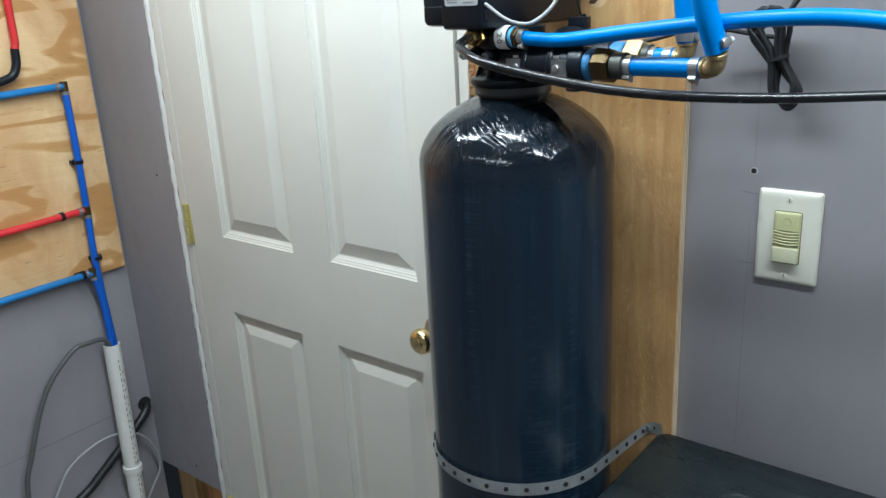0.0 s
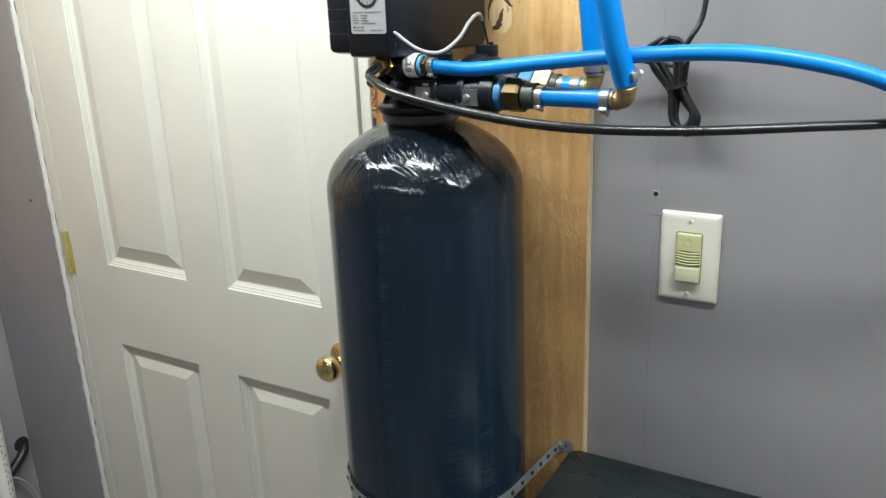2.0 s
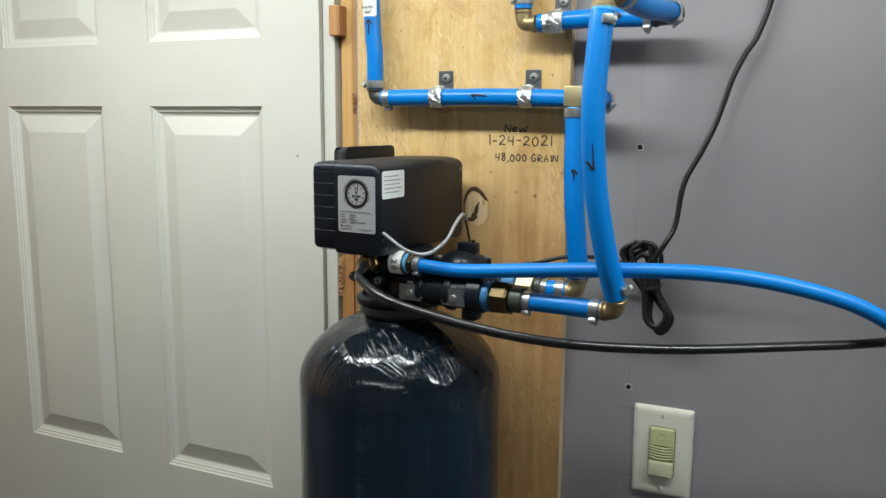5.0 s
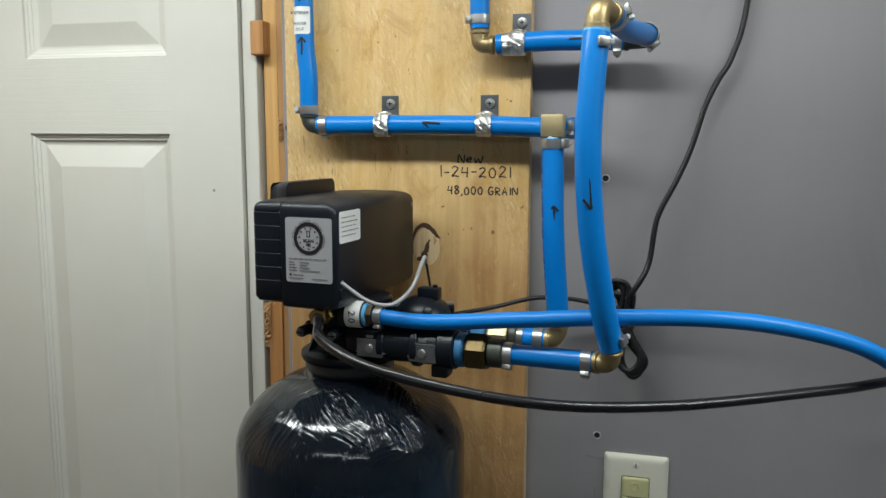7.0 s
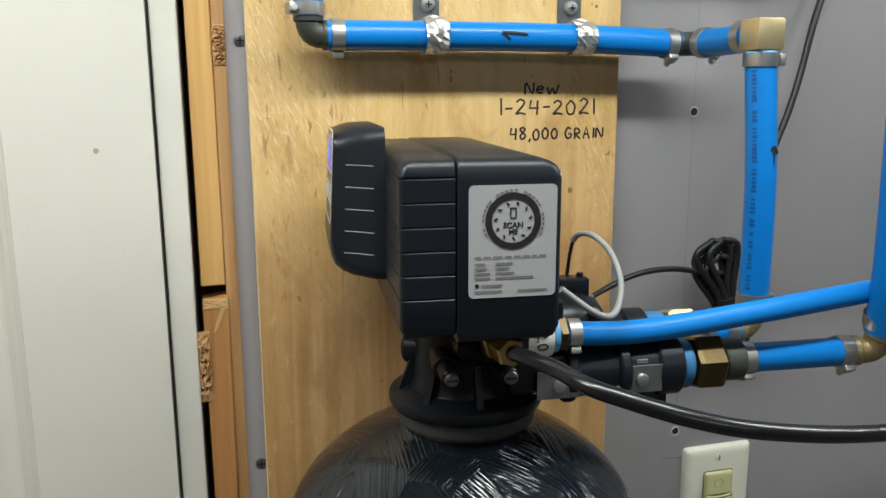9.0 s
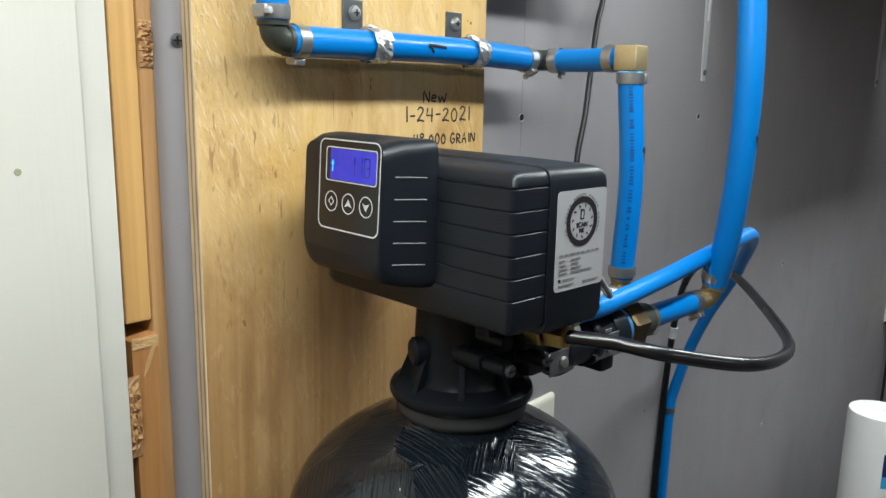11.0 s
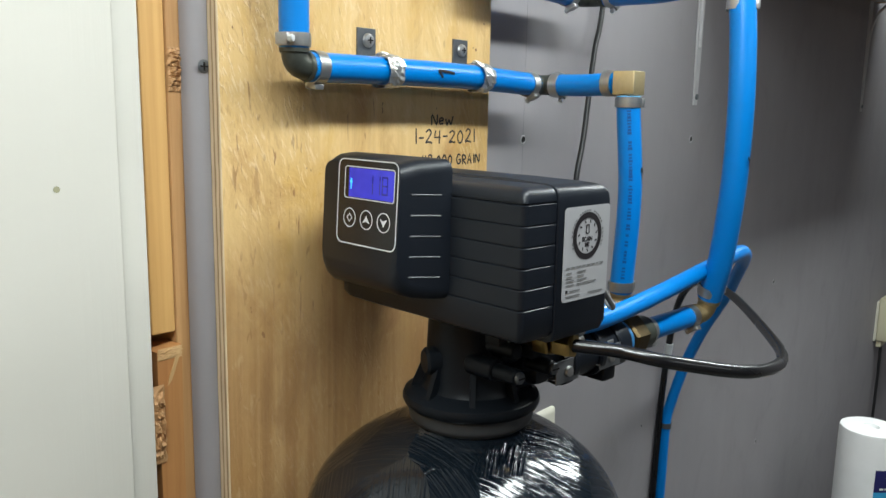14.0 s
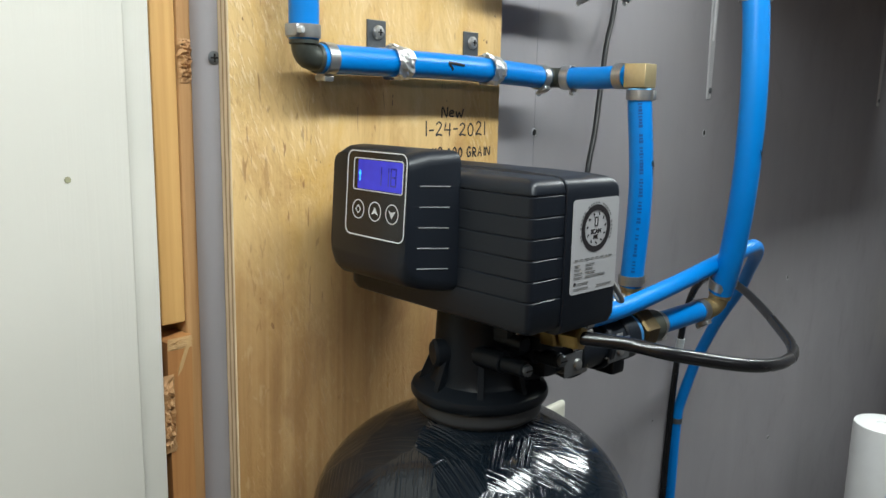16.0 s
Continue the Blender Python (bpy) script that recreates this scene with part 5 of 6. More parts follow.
hose_clamp(v2[0] + Vector((-0.0005, 0, 0.006)), (0, 0, 1), PR, outp, (1, -0.2, 0))
hose_clamp(v2[2] + Vector((0, 0, -0.0005)), (0, 0, 1), PR, outp, (1, -0.4, 0))
part("block_elbow", box((0.2065, -0.1595, 1.6190), (0.2285, -0.1370, 1.6410), 0.0015), "pale_brass", outp, "square-shouldered brass elbow", 30)
tape((0.2175, -0.149, 1.6160), (0, 0, 1), 0.0108, outp)
sp = [Vector((0.2190, -0.1340, 1.6300)), Vector((0.2240, -0.100, 1.6285)), Vector((0.2275, -0.0600, 1.6290))]
part("tube", tube(sp, PR - 0.0004, 20, 6), "blue", outp, "", 60)
hose_clamp(sp[0] + Vector((0, 0.006, 0)), (0, 1, 0), PR, outp, (1, 0, 0))
hose_clamp(sp[2] - Vector((0, 0.004, 0)), (0, 1, 0), PR, outp, (1, 0, -0.8))
we = Vector((0.2270, -0.0440, 1.6290))
elbow(sp[2], we, we + Vector((-0.018, 0, 0)), 0.0100, "dull_fitting", outp, "tarnished elbow", 0.011)
LE = Vector((-0.0905, -0.0430, 1.6320))
h = [we + Vector((-0.014, 0, 0)), Vector((0.10, -0.0435, 1.6325)), Vector((-0.02, -0.043, 1.6325)), LE + Vector((0.0125, 0, 0))]
part("tube", tube(h, PR, 20, 8), "blue", outp, "", 60)
hose_clamp(h[0] - Vector((0.008, 0, 0)), (1, 0, 0), PR, outp, (0, -0.5, -1))
hose_clamp(LE + Vector((0.0205, 0, 0)), (1, 0, 0), PR, outp, (0, 0.1, -1))
elbow(LE + Vector((0.0135, 0, 0)), LE, LE + Vector((0, 0, 0.0130)), 0.0096, "dull_fitting", outp, "tarnished dark elbow", 0.010)
v3 = [LE + Vector((0, 0, 0.0125)), Vector((-0.0905, -0.0425, 1.69)), Vector((-0.0945, -0.042, 1.74)), Vector((-0.0965, -0.042, 1.90)), Vector((-0.0965, -0.042, 2.14))]
part("tube", tube(v3, PR, 20, 8), "blue", outp, "", 60)
hose_clamp(v3[0] + Vector((0, 0, 0.0060)), (0, 0, 1), PR, outp, (-1, -0.3, 0))
tag = bmesh.new()
for i in range(9):
    t0, t1 = radians(-62 + i * 13.8), radians(-62 + (i + 1) * 13.8)
    q = []
    for ang, z in ((t0, 1.7390), (t1, 1.7390), (t1, 1.7705), (t0, 1.7705)):
        q.append(tag.verts.new((-0.0953 + (PR + 0.0006) * math.sin(ang), -0.042 - (PR + 0.0006) * math.cos(ang), z)))
    tag.faces.new(q)
tagp = part("paper_label", tag, "paper", outp, "white printed label SOFTENER WATER OUT", 60)
for i, w in enumerate(("SOFTENER", "WATER", "OUT")):
    lettering("lettering", w, 0.0050, (-0.0953, -0.042 - PR - 0.0012, (1.7630, 1.7505, 1.7440)[i]), (1, 0, 0), (0, 0, 1), "ink", tagp, "printed word " + w)
arrow_mark((-0.0955, -0.042 - PR - 0.0006, 1.7850), (1, 0, 0), (0, 0, 1), (0, -1, 0), 0.019, "ink", outp)
arrow_mark((-0.0940, -0.042 - PR - 0.0004, 1.7250), (1, 0, 0), (0, 0, 1), (0, -1, 0), 0.020, "ink", outp)
arrow_mark((0.066, -0.0435 - PR - 0.0002, 1.6345), (0, 0, 1), (-1, 0, 0.06), (0, -1, 0), 0.021, "ink", outp, 1)
rng = random.Random(21)
# a row of faded print that follows the curve of the riser
side, b = Vector((-0.87, -0.50, 0)), bmesh.new()
run = spline(v2, 60)
for k in range(4, len(run) - 6, 2):
    if rng.random() < 0.22:
        continue
    t = (run[k + 1] - run[k]).normalized()
    w = side.cross(t).normalized() * rng.uniform(0.0012, 0.0021)
    h = t * rng.uniform(0.0007, 0.0014)
    c = run[k] + side * (PR + 0.00015)
    b.faces.new([b.verts.new(c + w * p + h * q) for p, q in ((-1, -1), (1, -1), (1, 1), (-1, 1))])
part("print", b, "blue_print", outp, "row of faded print along the pipe")
arrow_mark((0.2215, -0.1535 - PR - 0.0002, 1.5430), (1, 0, 0), (0, 0, 1), (0, -1, 0), 0.018, "ink", outp)


# folded metal straps that hold the pipes to the board
def pipe_strap(x, zpipe, y=-0.0435):
    s = thing("pipe_strap", "crimped metal pipe strap with a screwed tab on plywood", "strap", (x, -PLY_T, zpipe), group="pipe straps")
    part("tab", box((x - 0.0105, -PLY_T - 0.0016, zpipe + 0.006), (x + 0.0105, -PLY_T + 0.0001, zpipe + 0.0355), 0.0004), "dark_steel", s, "dark zinc tab")
    part("screw", lathe([(0.0058, 0), (0.0060, 0.001), (0.0050, 0.0028), (0.002, 0.0034)], (x + 0.001, -PLY_T - 0.0016, zpipe + 0.0255), (0, -1, 0), 16), "steel", s, "", 30)
    slot = box((x - 0.0016, -PLY_T - 0.0056, zpipe + 0.0250), (x + 0.0036, -PLY_T - 0.0048, zpipe + 0.0260))
    box((x + 0.0005, -PLY_T - 0.0056, zpipe + 0.0229), (x + 0.0015, -PLY_T - 0.0048, zpipe + 0.0281), bm=slot)
    part("cross_slot", slot, "hole", s)
    bm = bmesh.new()
    rr = random.Random(int(x * 1000))
    prev = None
    for k in range(29):
        a = radians(100 + k * 12.4)
        row = []
        for j in range(7):
            u = (j - 3) / 3 * 0.0088
            r = PR + 0.0010 + rr.uniform(0, 0.0020)
            row.append(bm.verts.new((x + u + rr.uniform(-0.0004, 0.0004), y + r * math.cos(a), zpipe + r * math.sin(a))))
        if prev:
            for q in range(6):
                bm.faces.new((prev[q], prev[q + 1], row[q + 1], row[q]))
        prev = row
    part("band", bm, "foil", s, "crumpled metal band")
    lip = bmesh.new()
    tube([(x - 0.0085, y + 0.002, zpipe + PR + 0.001), (x, y + 0.006, zpipe + PR + 0.0035), (x + 0.0085, y + 0.002, zpipe + PR + 0.001)], 0.0016, 8, 4, bm=lip)
    box((x - 0.0092, y, zpipe + PR - 0.0004), (x + 0.0092, -PLY_T, zpipe + PR + 0.0012), 0.0003, 1, lip)
    part("flange", lip, "steel", s)


pipe_strap(0.0045, 1.6325)
pipe_strap(0.1265, 1.6322)
pipe_strap(0.1630, 1.7225)

# ---- drain tube, brine tube, power cord ----
pts = [turned((0.049, DY, 1.4393)), (0.103, -0.2010, 1.4362), (0.19, -0.208, 1.4450), (0.278, -0.2085, 1.4527), (0.37, -0.2030, 1.4560), (0.440, -0.186, 1.4480), (0.5068, -0.1641, 1.4290), (0.5560, -0.138, 1.3970), (0.5948, -0.1126, 1.3610), (0.632, -0.068, 1.2950), (0.652, -0.036, 1.2300), (0.6545, -0.0170, 1.165), (0.6525, -0.0115, 1.128), (0.6500, -0.0110, 1.03), (0.6460, -0.0115, 0.88), (0.65, -0.012, 0.6), (0.655, -0.014, 0.3), (0.655, -0.014, 0.02)]
drain = thing("drain_tube", "thin blue drain tube curving down the wall", "tube", (0.655, -0.014, 0.02))
part("tube", tube(pts, 0.0079, 18, 12), "blue", drain, "", 60)
cl = part("clip", lathe([(0.0080, -0.004), (0.0090, -0.004), (0.0090, 0.004), (0.0080, 0.004)], (0.6525, -0.0115, 1.128), (0, 0, 1), 20), "dark_steel", drain, "metal clip on the wall", 30)
part("tab", box((0.6565, -0.0045, 1.1250), (0.6705, 0.0, 1.1310), 0.0006), "dark_steel", cl)
pts = [turned((0.0085, -0.088, 1.4416)), (0.013, -0.262, 1.4405), (0.032, -0.295, 1.4350), (0.098, -0.325, 1.4200), (0.221, -0.307, 1.3980), (0.338, -0.253, 1.3880), (0.485, -0.160, 1.3860), (0.568, -0.088, 1.3800), (0.615, -0.042, 1.3480), (0.636, -0.0190, 1.29), (0.6425, -0.0075, 1.19), (0.6395, -0.0060, 1.10), (0.6350, -0.0060, 1.0), (0.625, -0.006, 0.6), (0.60, -0.012, 0.25), (0.52, -0.03, 0.12)]
brine_line = thing("brine_tube", "black brine tube looping from the valve down the wall", "tube", (0.62, -0.016, 0.12))
part("tube", tube(pts, 0.0049, 14, 14), "rubber", brine_line, "", 60)
part("ferrule", rod((0.6385, -0.0155, 1.262), (0.6400, -0.0130, 1.245), 0.0060, 14), "galv", brine_line, "", 30)
cord = thing("power_cable", "black power cord hanging in a tied bundle on the wall", "cord", (0.29, -0.03, 1.40))
hang = [(0.291, -0.042, 1.4378), (0.304, -0.046, 1.4590), (0.314, -0.037, 1.4819), (0.3208, -0.034, 1.5304), (0.3395, -0.0290, 1.5715), (0.3530, -0.0240, 1.6050), (0.3665, -0.0200, 1.6518), (0.3785, -0.0160, 1.6800), (0.3920, -0.0130, 1.7050), (0.4050, -0.010, 1.7600), (0.414, -0.010, 1.90), (0.42, -0.010, 2.155)]
part("cable", tube(hang, 0.0032, 10, 10), "cord", cord, "", 60)
part("cable", tube([turned((0.085, 0.045, 1.420)), (0.14, -0.06, 1.424), (0.185, -0.045, 1.4345), (0.225, -0.035, 1.4345), (0.262, -0.03, 1.428), (0.285, -0.028, 1.425)], 0.0026, 10, 10), "cord", cord, "", 60)
rng = random.Random(3)
for k in range(7):
    top = Vector((0.272 + rng.uniform(-0.006, 0.008), -0.024 - 0.0018 * k, 1.452 + rng.uniform(-0.01, 0.008)))
    low = Vector((0.298 + rng.uniform(-0.005, 0.006), -0.022 - 0.0018 * k, 1.345 + rng.uniform(-0.006, 0.012)))
    side = Vector((0.0105 + rng.uniform(-0.002, 0.004), 0, 0.004))
    mid = (top + low) / 2
    waist = Vector((0.0045, 0, 0.001))
    ring = [top, top + side * 1.1 + Vector((0.004, 0, -0.012)), mid + waist, low + side * 0.9 + Vector((0, 0, 0.014)), low, low - side * 0.9 + Vector((-0.003, 0, 0.014)), mid - waist, top - side + Vector((-0.002, 0, -0.012)), top + Vector((0.001, 0.001, 0))]
    part("loop", tube(ring, 0.0030, 8, 6), "cord", cord, "", 60)
part("tie", lathe([(0.0105, -0.002), (0.012, -0.002), (0.012, 0.002), (0.0105, 0.002)], (0.2885, -0.03, 1.402), (0.28, 0.0, -0.95), 18), "cord", cord)

# ---- wall switch ----
sw = thing("wall_switch", "ivory wall plate with an almond occupancy-sensor switch", "switch", (0.3075, 0, 1.182))
SX, SZ = 0.3075, 1.1815
edge = ((0.0, 0.0), (0.0020, 0.0), (0.0036, 0.0006), (0.0050, 0.0018), (0.0060, 0.0036), (0.0066, 0.0062), (0.0068, 0.0095))
pl = part("plate", loft([[(SX + x, -d, SZ + z) for x, z in rounded(-0.0378 + i, 0.0378 - i, -0.0598 + i, 0.0598 - i, max(0.0032 - i * 0.3, 0.0012))] for d, i in edge]), "ivory", sw, "", 40)
# shade line round the sensor, painted as a dark rim
part("opening_rim", outline((SX, -0.0068, SZ + 0.0010), (1, 0, 0), (0, 0, 1), 0.0332, 0.0672, 0.003, 0.0009, 0.0002), "groove", pl)
swell = ((0.0, 0.0), (0.0046, 0.0), (0.0058, 0.0006), (0.0064, 0.0018), (0.0067, 0.0040))
body = part("sensor", loft([[(SX + x, -0.004 - d, SZ + 0.0010 + z) for x, z in rounded(-0.0158 + i, 0.0158 - i, -0.0325 + i, 0.0325 - i, 0.0030 - i * 0.4)] for d, i in swell]), "almond", sw, "almond sensor switch body", 50)
# dark plate stands in for shade between the grille bars
part("grille_recess", plate((SX, -0.0107, SZ + 0.0010), (1, 0, 0), (0, 0, 1), 0.0300, 0.0195, 0.0003, 0.001), "groove", body)
for k in range(5):
    z = SZ + 0.0082 - k * 0.0037
    part("grille_bar", tube([(SX - 0.0152, -0.0103, z + 0.0010), (SX - 0.008, -0.0112, z - 0.0002), (SX, -0.0114, z - 0.0006), (SX + 0.008, -0.0112, z - 0.0002), (SX + 0.0152, -0.0103, z + 0.0010)], 0.0012, 8, 4), "almond", body, "", 60)
part("lens", lathe([(0.0062, -0.0006), (0.0060, 0.0003), (0.0050, 0.0006), (0.0040, 0.0002), (0.0015, -0.0001)], (SX, -0.0107, SZ + 0.0228), (0, -1, 0), 24), "almond", body, "", 50)
lip = ((0.0, 0.0), (0.0024, 0.0), (0.0034, 0.0006), (0.0038, 0.0018))
part("rocker", loft([[(SX + x, -0.0090 - d - 0.0022 * (0.5 - z / 0.0195), SZ - 0.0212 + z) for x, z in rounded(-0.0157 + i, 0.0157 - i, -0.0095 + i, 0.0098 - i, 0.0020)] for d, i in lip]), "pale_almond", body, "paler rocker of the switch", 50)
for z in (SZ + 0.0485, SZ - 0.0485):
    s = part("screw", lathe([(0.0034, 0), (0.0034, 0.0006), (0.002, 0.0012)], (SX, -0.0066, z), (0, -1, 0), 14), "ivory", pl, "", 30)
    part("slot", box((SX - 0.0005, -0.0082, z - 0.0028), (SX + 0.0005, -0.0074, z + 0.0028)), "print", s)

# ---- strap that holds the tank to the board ----
strap = thing("tank_strap", "perforated galvanised strap round the tank", "strap", (AX, AY, 0.857))
b = bmesh.new()
path = [Vector((AX + 0.1282 * math.cos(radians(150 + i * 4)), AY + 0.1282 * math.sin(radians(150 + i * 4)), 0.866)) for i in range(53)]
line = path + spline([path[-1], Vector((0.1315, -0.095, 0.867)), Vector((0.1360, -0.050, 0.868)), Vector((0.1400, -0.026, 0.869)), Vector((0.1470, -0.0198, 0.869)), Vector((0.160, -0.0194, 0.869))], 6)[1:]
prev = None
for i, p in enumerate(line):
    row = [b.verts.new(p + Vector((0, 0, s * 0.0092))) for s in (-1, 1)]
    if prev:
        b.faces.new((prev[0], prev[1], row[1], row[0]))
    prev = row
bmesh.ops.solidify(b, geom=b.faces[:], thickness=0.0009)
band = part("band", b, "galv", strap, "", 40)
acc, last = 0.0, line[0]
for i in range(1, len(line)):
    acc += (line[i] - last).length
    last = line[i]
    if acc > 0.0185:
        acc = 0.0
        t = (line[min(i + 1, len(line) - 1)] - line[i - 1]).normalized()
        nrm = Vector((t.y, -t.x, 0))
        if nrm.dot(line[i] - Vector((AX, AY, 0.866))) < 0:
            nrm = -nrm
        part("hole", rod(line[i] - nrm * 0.0005, line[i] + nrm * 0.0015, 0.0032, 12), "hole", band)
part("screw", lathe([(0.0085, 0), (0.0085, 0.0012), (0.0058, 0.0016), (0.0056, 0.0050), (0.004, 0.0058)], (0.1415, -0.0225, 0.8695), (0, -1, 0), 6), "steel", strap, "hex screw in the board", 30)

# ---- brine tank ----
bt = thing("brine_tank", "dark grey-green plastic brine tank with a moulded lid", "tank", (0.34, -0.23, 0))
X0, X1, Y0, Y1, LT = 0.152, 0.532, -0.452, -0.008, 0.866
part("body", slab_z(X0 + 0.012, X1 - 0.012, Y0 + 0.012, Y1 - 0.012, [(0, 0.02), (0.01, 0.012), (0.4, 0.008), (0.83, 0.0)], 0.04), "brine", bt, "", 35)


def lid_loop(i, z, ys=0.0, rl=0.014, rr=0.046):
    """A loop of the lid: tight corners on its low-x side, round ones on the other."""
    out = []
    x0, x1, y0, y1 = X0 + i, X1 - i, Y0 + i, Y1 - i - ys
    for cx, cy, a0, r in ((x1, y1, 0, rr), (x0, y1, 90, rl), (x0, y0, 180, rl), (x1, y0, 270, rr)):
        r = max(0.006, r - i * 0.3)
        sx, sy = (-1 if a0 in (0, 270) else 1), (-1 if a0 in (0, 90) else 1)
        for k in range(9):
            t = radians(a0 + 11.25 * k)
            out.append((cx + sx * r + r * math.cos(t), cy + sy * r + r * math.sin(t), z))
    return out


loops = [lid_loop(i, z) for z, i in ((0.815, 0.004), (0.818, 0.0), (0.850, 0.0), (0.860, 0.0025), (LT, 0.010), (LT + 0.001, 0.030))]


def rim_loop(i, z):
    """A loop of the sunken middle, whose corner at the wall is cut off aslant; i grows inwards."""
    base = lid_loop(0.05 + i, z, 0.125)
    p, q = Vector((0.250 + i * 0.8, -0.183 - i)), Vector((0.190 + i, -0.284 - i * 0.4))
    for k in range(9):
        base[9 + k] = (*p.lerp(q, k / 8), z)
    return base


loops += [rim_loop(i, z) for z, i in ((LT + 0.0012, -0.022), (LT + 0.0016, -0.012), (LT + 0.0034, -0.0070), (LT + 0.0060, -0.0030), (LT + 0.0076, 0.0008), (LT + 0.0078, 0.0042), (LT + 0.0062, 0.0080), (LT + 0.0020, 0.0108), (LT - 0.010, 0.0135), (LT - 0.016, 0.019))]
part("lid", loft(loops), "brine", bt, "moulded plastic lid with a sunken middle", 50)
part("moulding_disc", lathe([(0.0275, -0.001), (0.0275, 0.0016), (0.0255, 0.0030), (0.0235, 0.0018), (0.014, 0.0012), (0.001, 0.0012)], (0.312, -0.134, LT), (0, 0, 1), 36), "brine", bt, "", 30)
part("moulding_ridge", tube([(0.168, -0.030, LT - 0.0012), (0.209, -0.0675, LT - 0.0004), (0.250, -0.105, LT - 0.0012)], 0.0026, 8, 6), "brine", bt, "", 60)

# ---- pipes and board on the west wall ----
wb = tagged(new("plywood_panel"), "raw pine plywood panel with swirling grain", "panel")
ob = part("board", box((WEST + 0.0004, -1.20, 0.868), (WEST + 0.015, -0.012, 2.14), 0.0008, 1), ["pine_ply", "ply_edge"], wb)
for p in ob.data.polygons:
    if abs(p.normal.x) < 0.7:
        p.material_index = 1
XW = WEST + 0.015
px = XW + 0.016
PXR = 0.0082
pex = thing("cold_water_pipe", "blue flexible cold water pipe clipped to plywood", "pipe", (px, -0.09, 0.68))
tee = Vector((px, -0.0905, 1.036))
elb = Vector((px, -0.088, 1.329))
part("tube", tube([elb, (elb + tee) / 2 + Vector((0.003, 0, 0)), tee], PXR, 14, 8), "blue_pex", pex, "", 60)
part("tube", tube([tee, tee + Vector((0.001, -0.004, -0.15)), Vector((px + 0.004, -0.085, 0.60))], PXR, 14, 8), "blue_pex", pex, "", 60)
part("tube", tube([elb, elb + Vector((0, -0.15, -0.004)), elb + Vector((0, -0.7, -0.02))], PXR, 14, 8), "pale_pex", pex, "", 60)
t2 = Vector((px + 0.004, -0.108, 0.884))
part("tube", tube([t2 + Vector((0, 0.006, -0.004)), t2 + Vector((0, -0.15, -0.002)), t2 + Vector((0, -0.7, -0.01))], PXR, 14, 8), "pale_pex", pex, "", 60)
part("tube", tube([t2, t2 + Vector((0.001, 0.012, -0.10)), Vector((px + 0.006, -0.098, 0.60))], PXR, 14, 8), "blue_pex", pex, "", 60)
for c in (elb, tee, t2):
    f = part("fitting", rod(c - Vector((0, 0, 0.013)), c + Vector((0, 0, 0.010)), 0.0088, 14, 0.001), "aged_brass", pex, "brass crimp fitting", 30)
    part("crimp_ring", rod(c + Vector((0, -0.012, 0)), c + Vector((0, -0.022, 0)), 0.0096, 14, 0.001), "steel", f, "", 30)
    part("crimp_ring", rod(c + Vector((0, 0, -0.012)), c + Vector((0, 0, -0.020)), 0.0096, 14, 0.001), "steel", f, "", 30)
red = thing("hot_water_pipe", "red flexible hot water pipe clipped to plywood", "pipe", (px, -0.2, 1.03))
part("tube", tube([tee + Vector((0, -0.008, 0)), tee + Vector((0, -0.15, -0.004)), tee + Vector((0, -0.7, -0.016))], PXR, 14, 8), "red_pex", red, "", 60)
red2 = thing("hot_water_pipe", "red flexible hot water pipe ending in a black coupling", "pipe", (px, -0.17, 1.40))
part("tube", tube([(px, -0.180, 1.415), (px, -0.175, 1.50), (px, -0.17, 2.1)], PXR, 14, 8), "red_pex", red2, "", 60)
part("coupling", tube([(px, -0.180, 1.42), (px, -0.184, 1.385), (px, -0.200, 1.362), (px, -0.245, 1.350)], 0.0092, 14, 8), "black", red2, "black plastic bend", 60)


def pipe_clip(c, axis):
    c = Vector(c)
    k = thing("pipe_clip", "small black plastic pipe clip", "clip", c, group="pipe clips")
    part("loop", lathe([(PXR + 0.0004, -0.004), (PXR + 0.0024, -0.004), (PXR + 0.0024, 0.004), (PXR + 0.0004, 0.004)], c, axis, 18), "black", k, "", 30)
    part("foot", box((XW - 0.0005, c.y - 0.014, c.z - 0.005), (c.x - 0.004, c.y + 0.014, c.z + 0.005), 0.002), "black", k)
    return k


pipe_clip((px + 0.003, -0.0892, 1.153), (0, 0, 1))
pipe_clip((px, -0.152, 1.0345), (0, 1, 0))
pipe_clip((px + 0.004, -0.132, 0.8835), (0, 1, 0))
pipe_clip((px + 0.004, -0.0885, 0.915), (0, 0, 1))
pvc = thing("pvc_sleeve", "white plastic sleeve pipe standing against the wall", "pipe", (px + 0.008, -0.082, 0.0))
part("sleeve", lathe([(0.0205, 0.0), (0.0205, 0.690), (0.0175, 0.690), (0.0175, 0.60)], (px + 0.009, -0.114, 0.0), (0, 0.022, 1), 24), "pvc", pvc, "", 30)
part("collar", lathe([(0.0212, 0.0), (0.0245, 0.002), (0.0245, 0.018), (0.0212, 0.020)], (px + 0.009, -0.1065, 0.325), (0, 0.022, 1), 24), "pvc", pvc, "", 30)
rng = random.Random(8)
bars("print", [(0.0, words(-0.25, 0.25, rng, 0.004, 0.014, 0.008)), (0.006, words(-0.22, 0.2, rng, 0.004, 0.010, 0.016))], (px + 0.009 + 0.0206, -0.105, 0.40), (0, -0.022, -1), (0, 1, -0.022), 0.0022, "print", pvc)
cab = thing("grey_cable", "dark grey cable arching down beside the sleeve", "cable", (px, -0.2, 0.1))
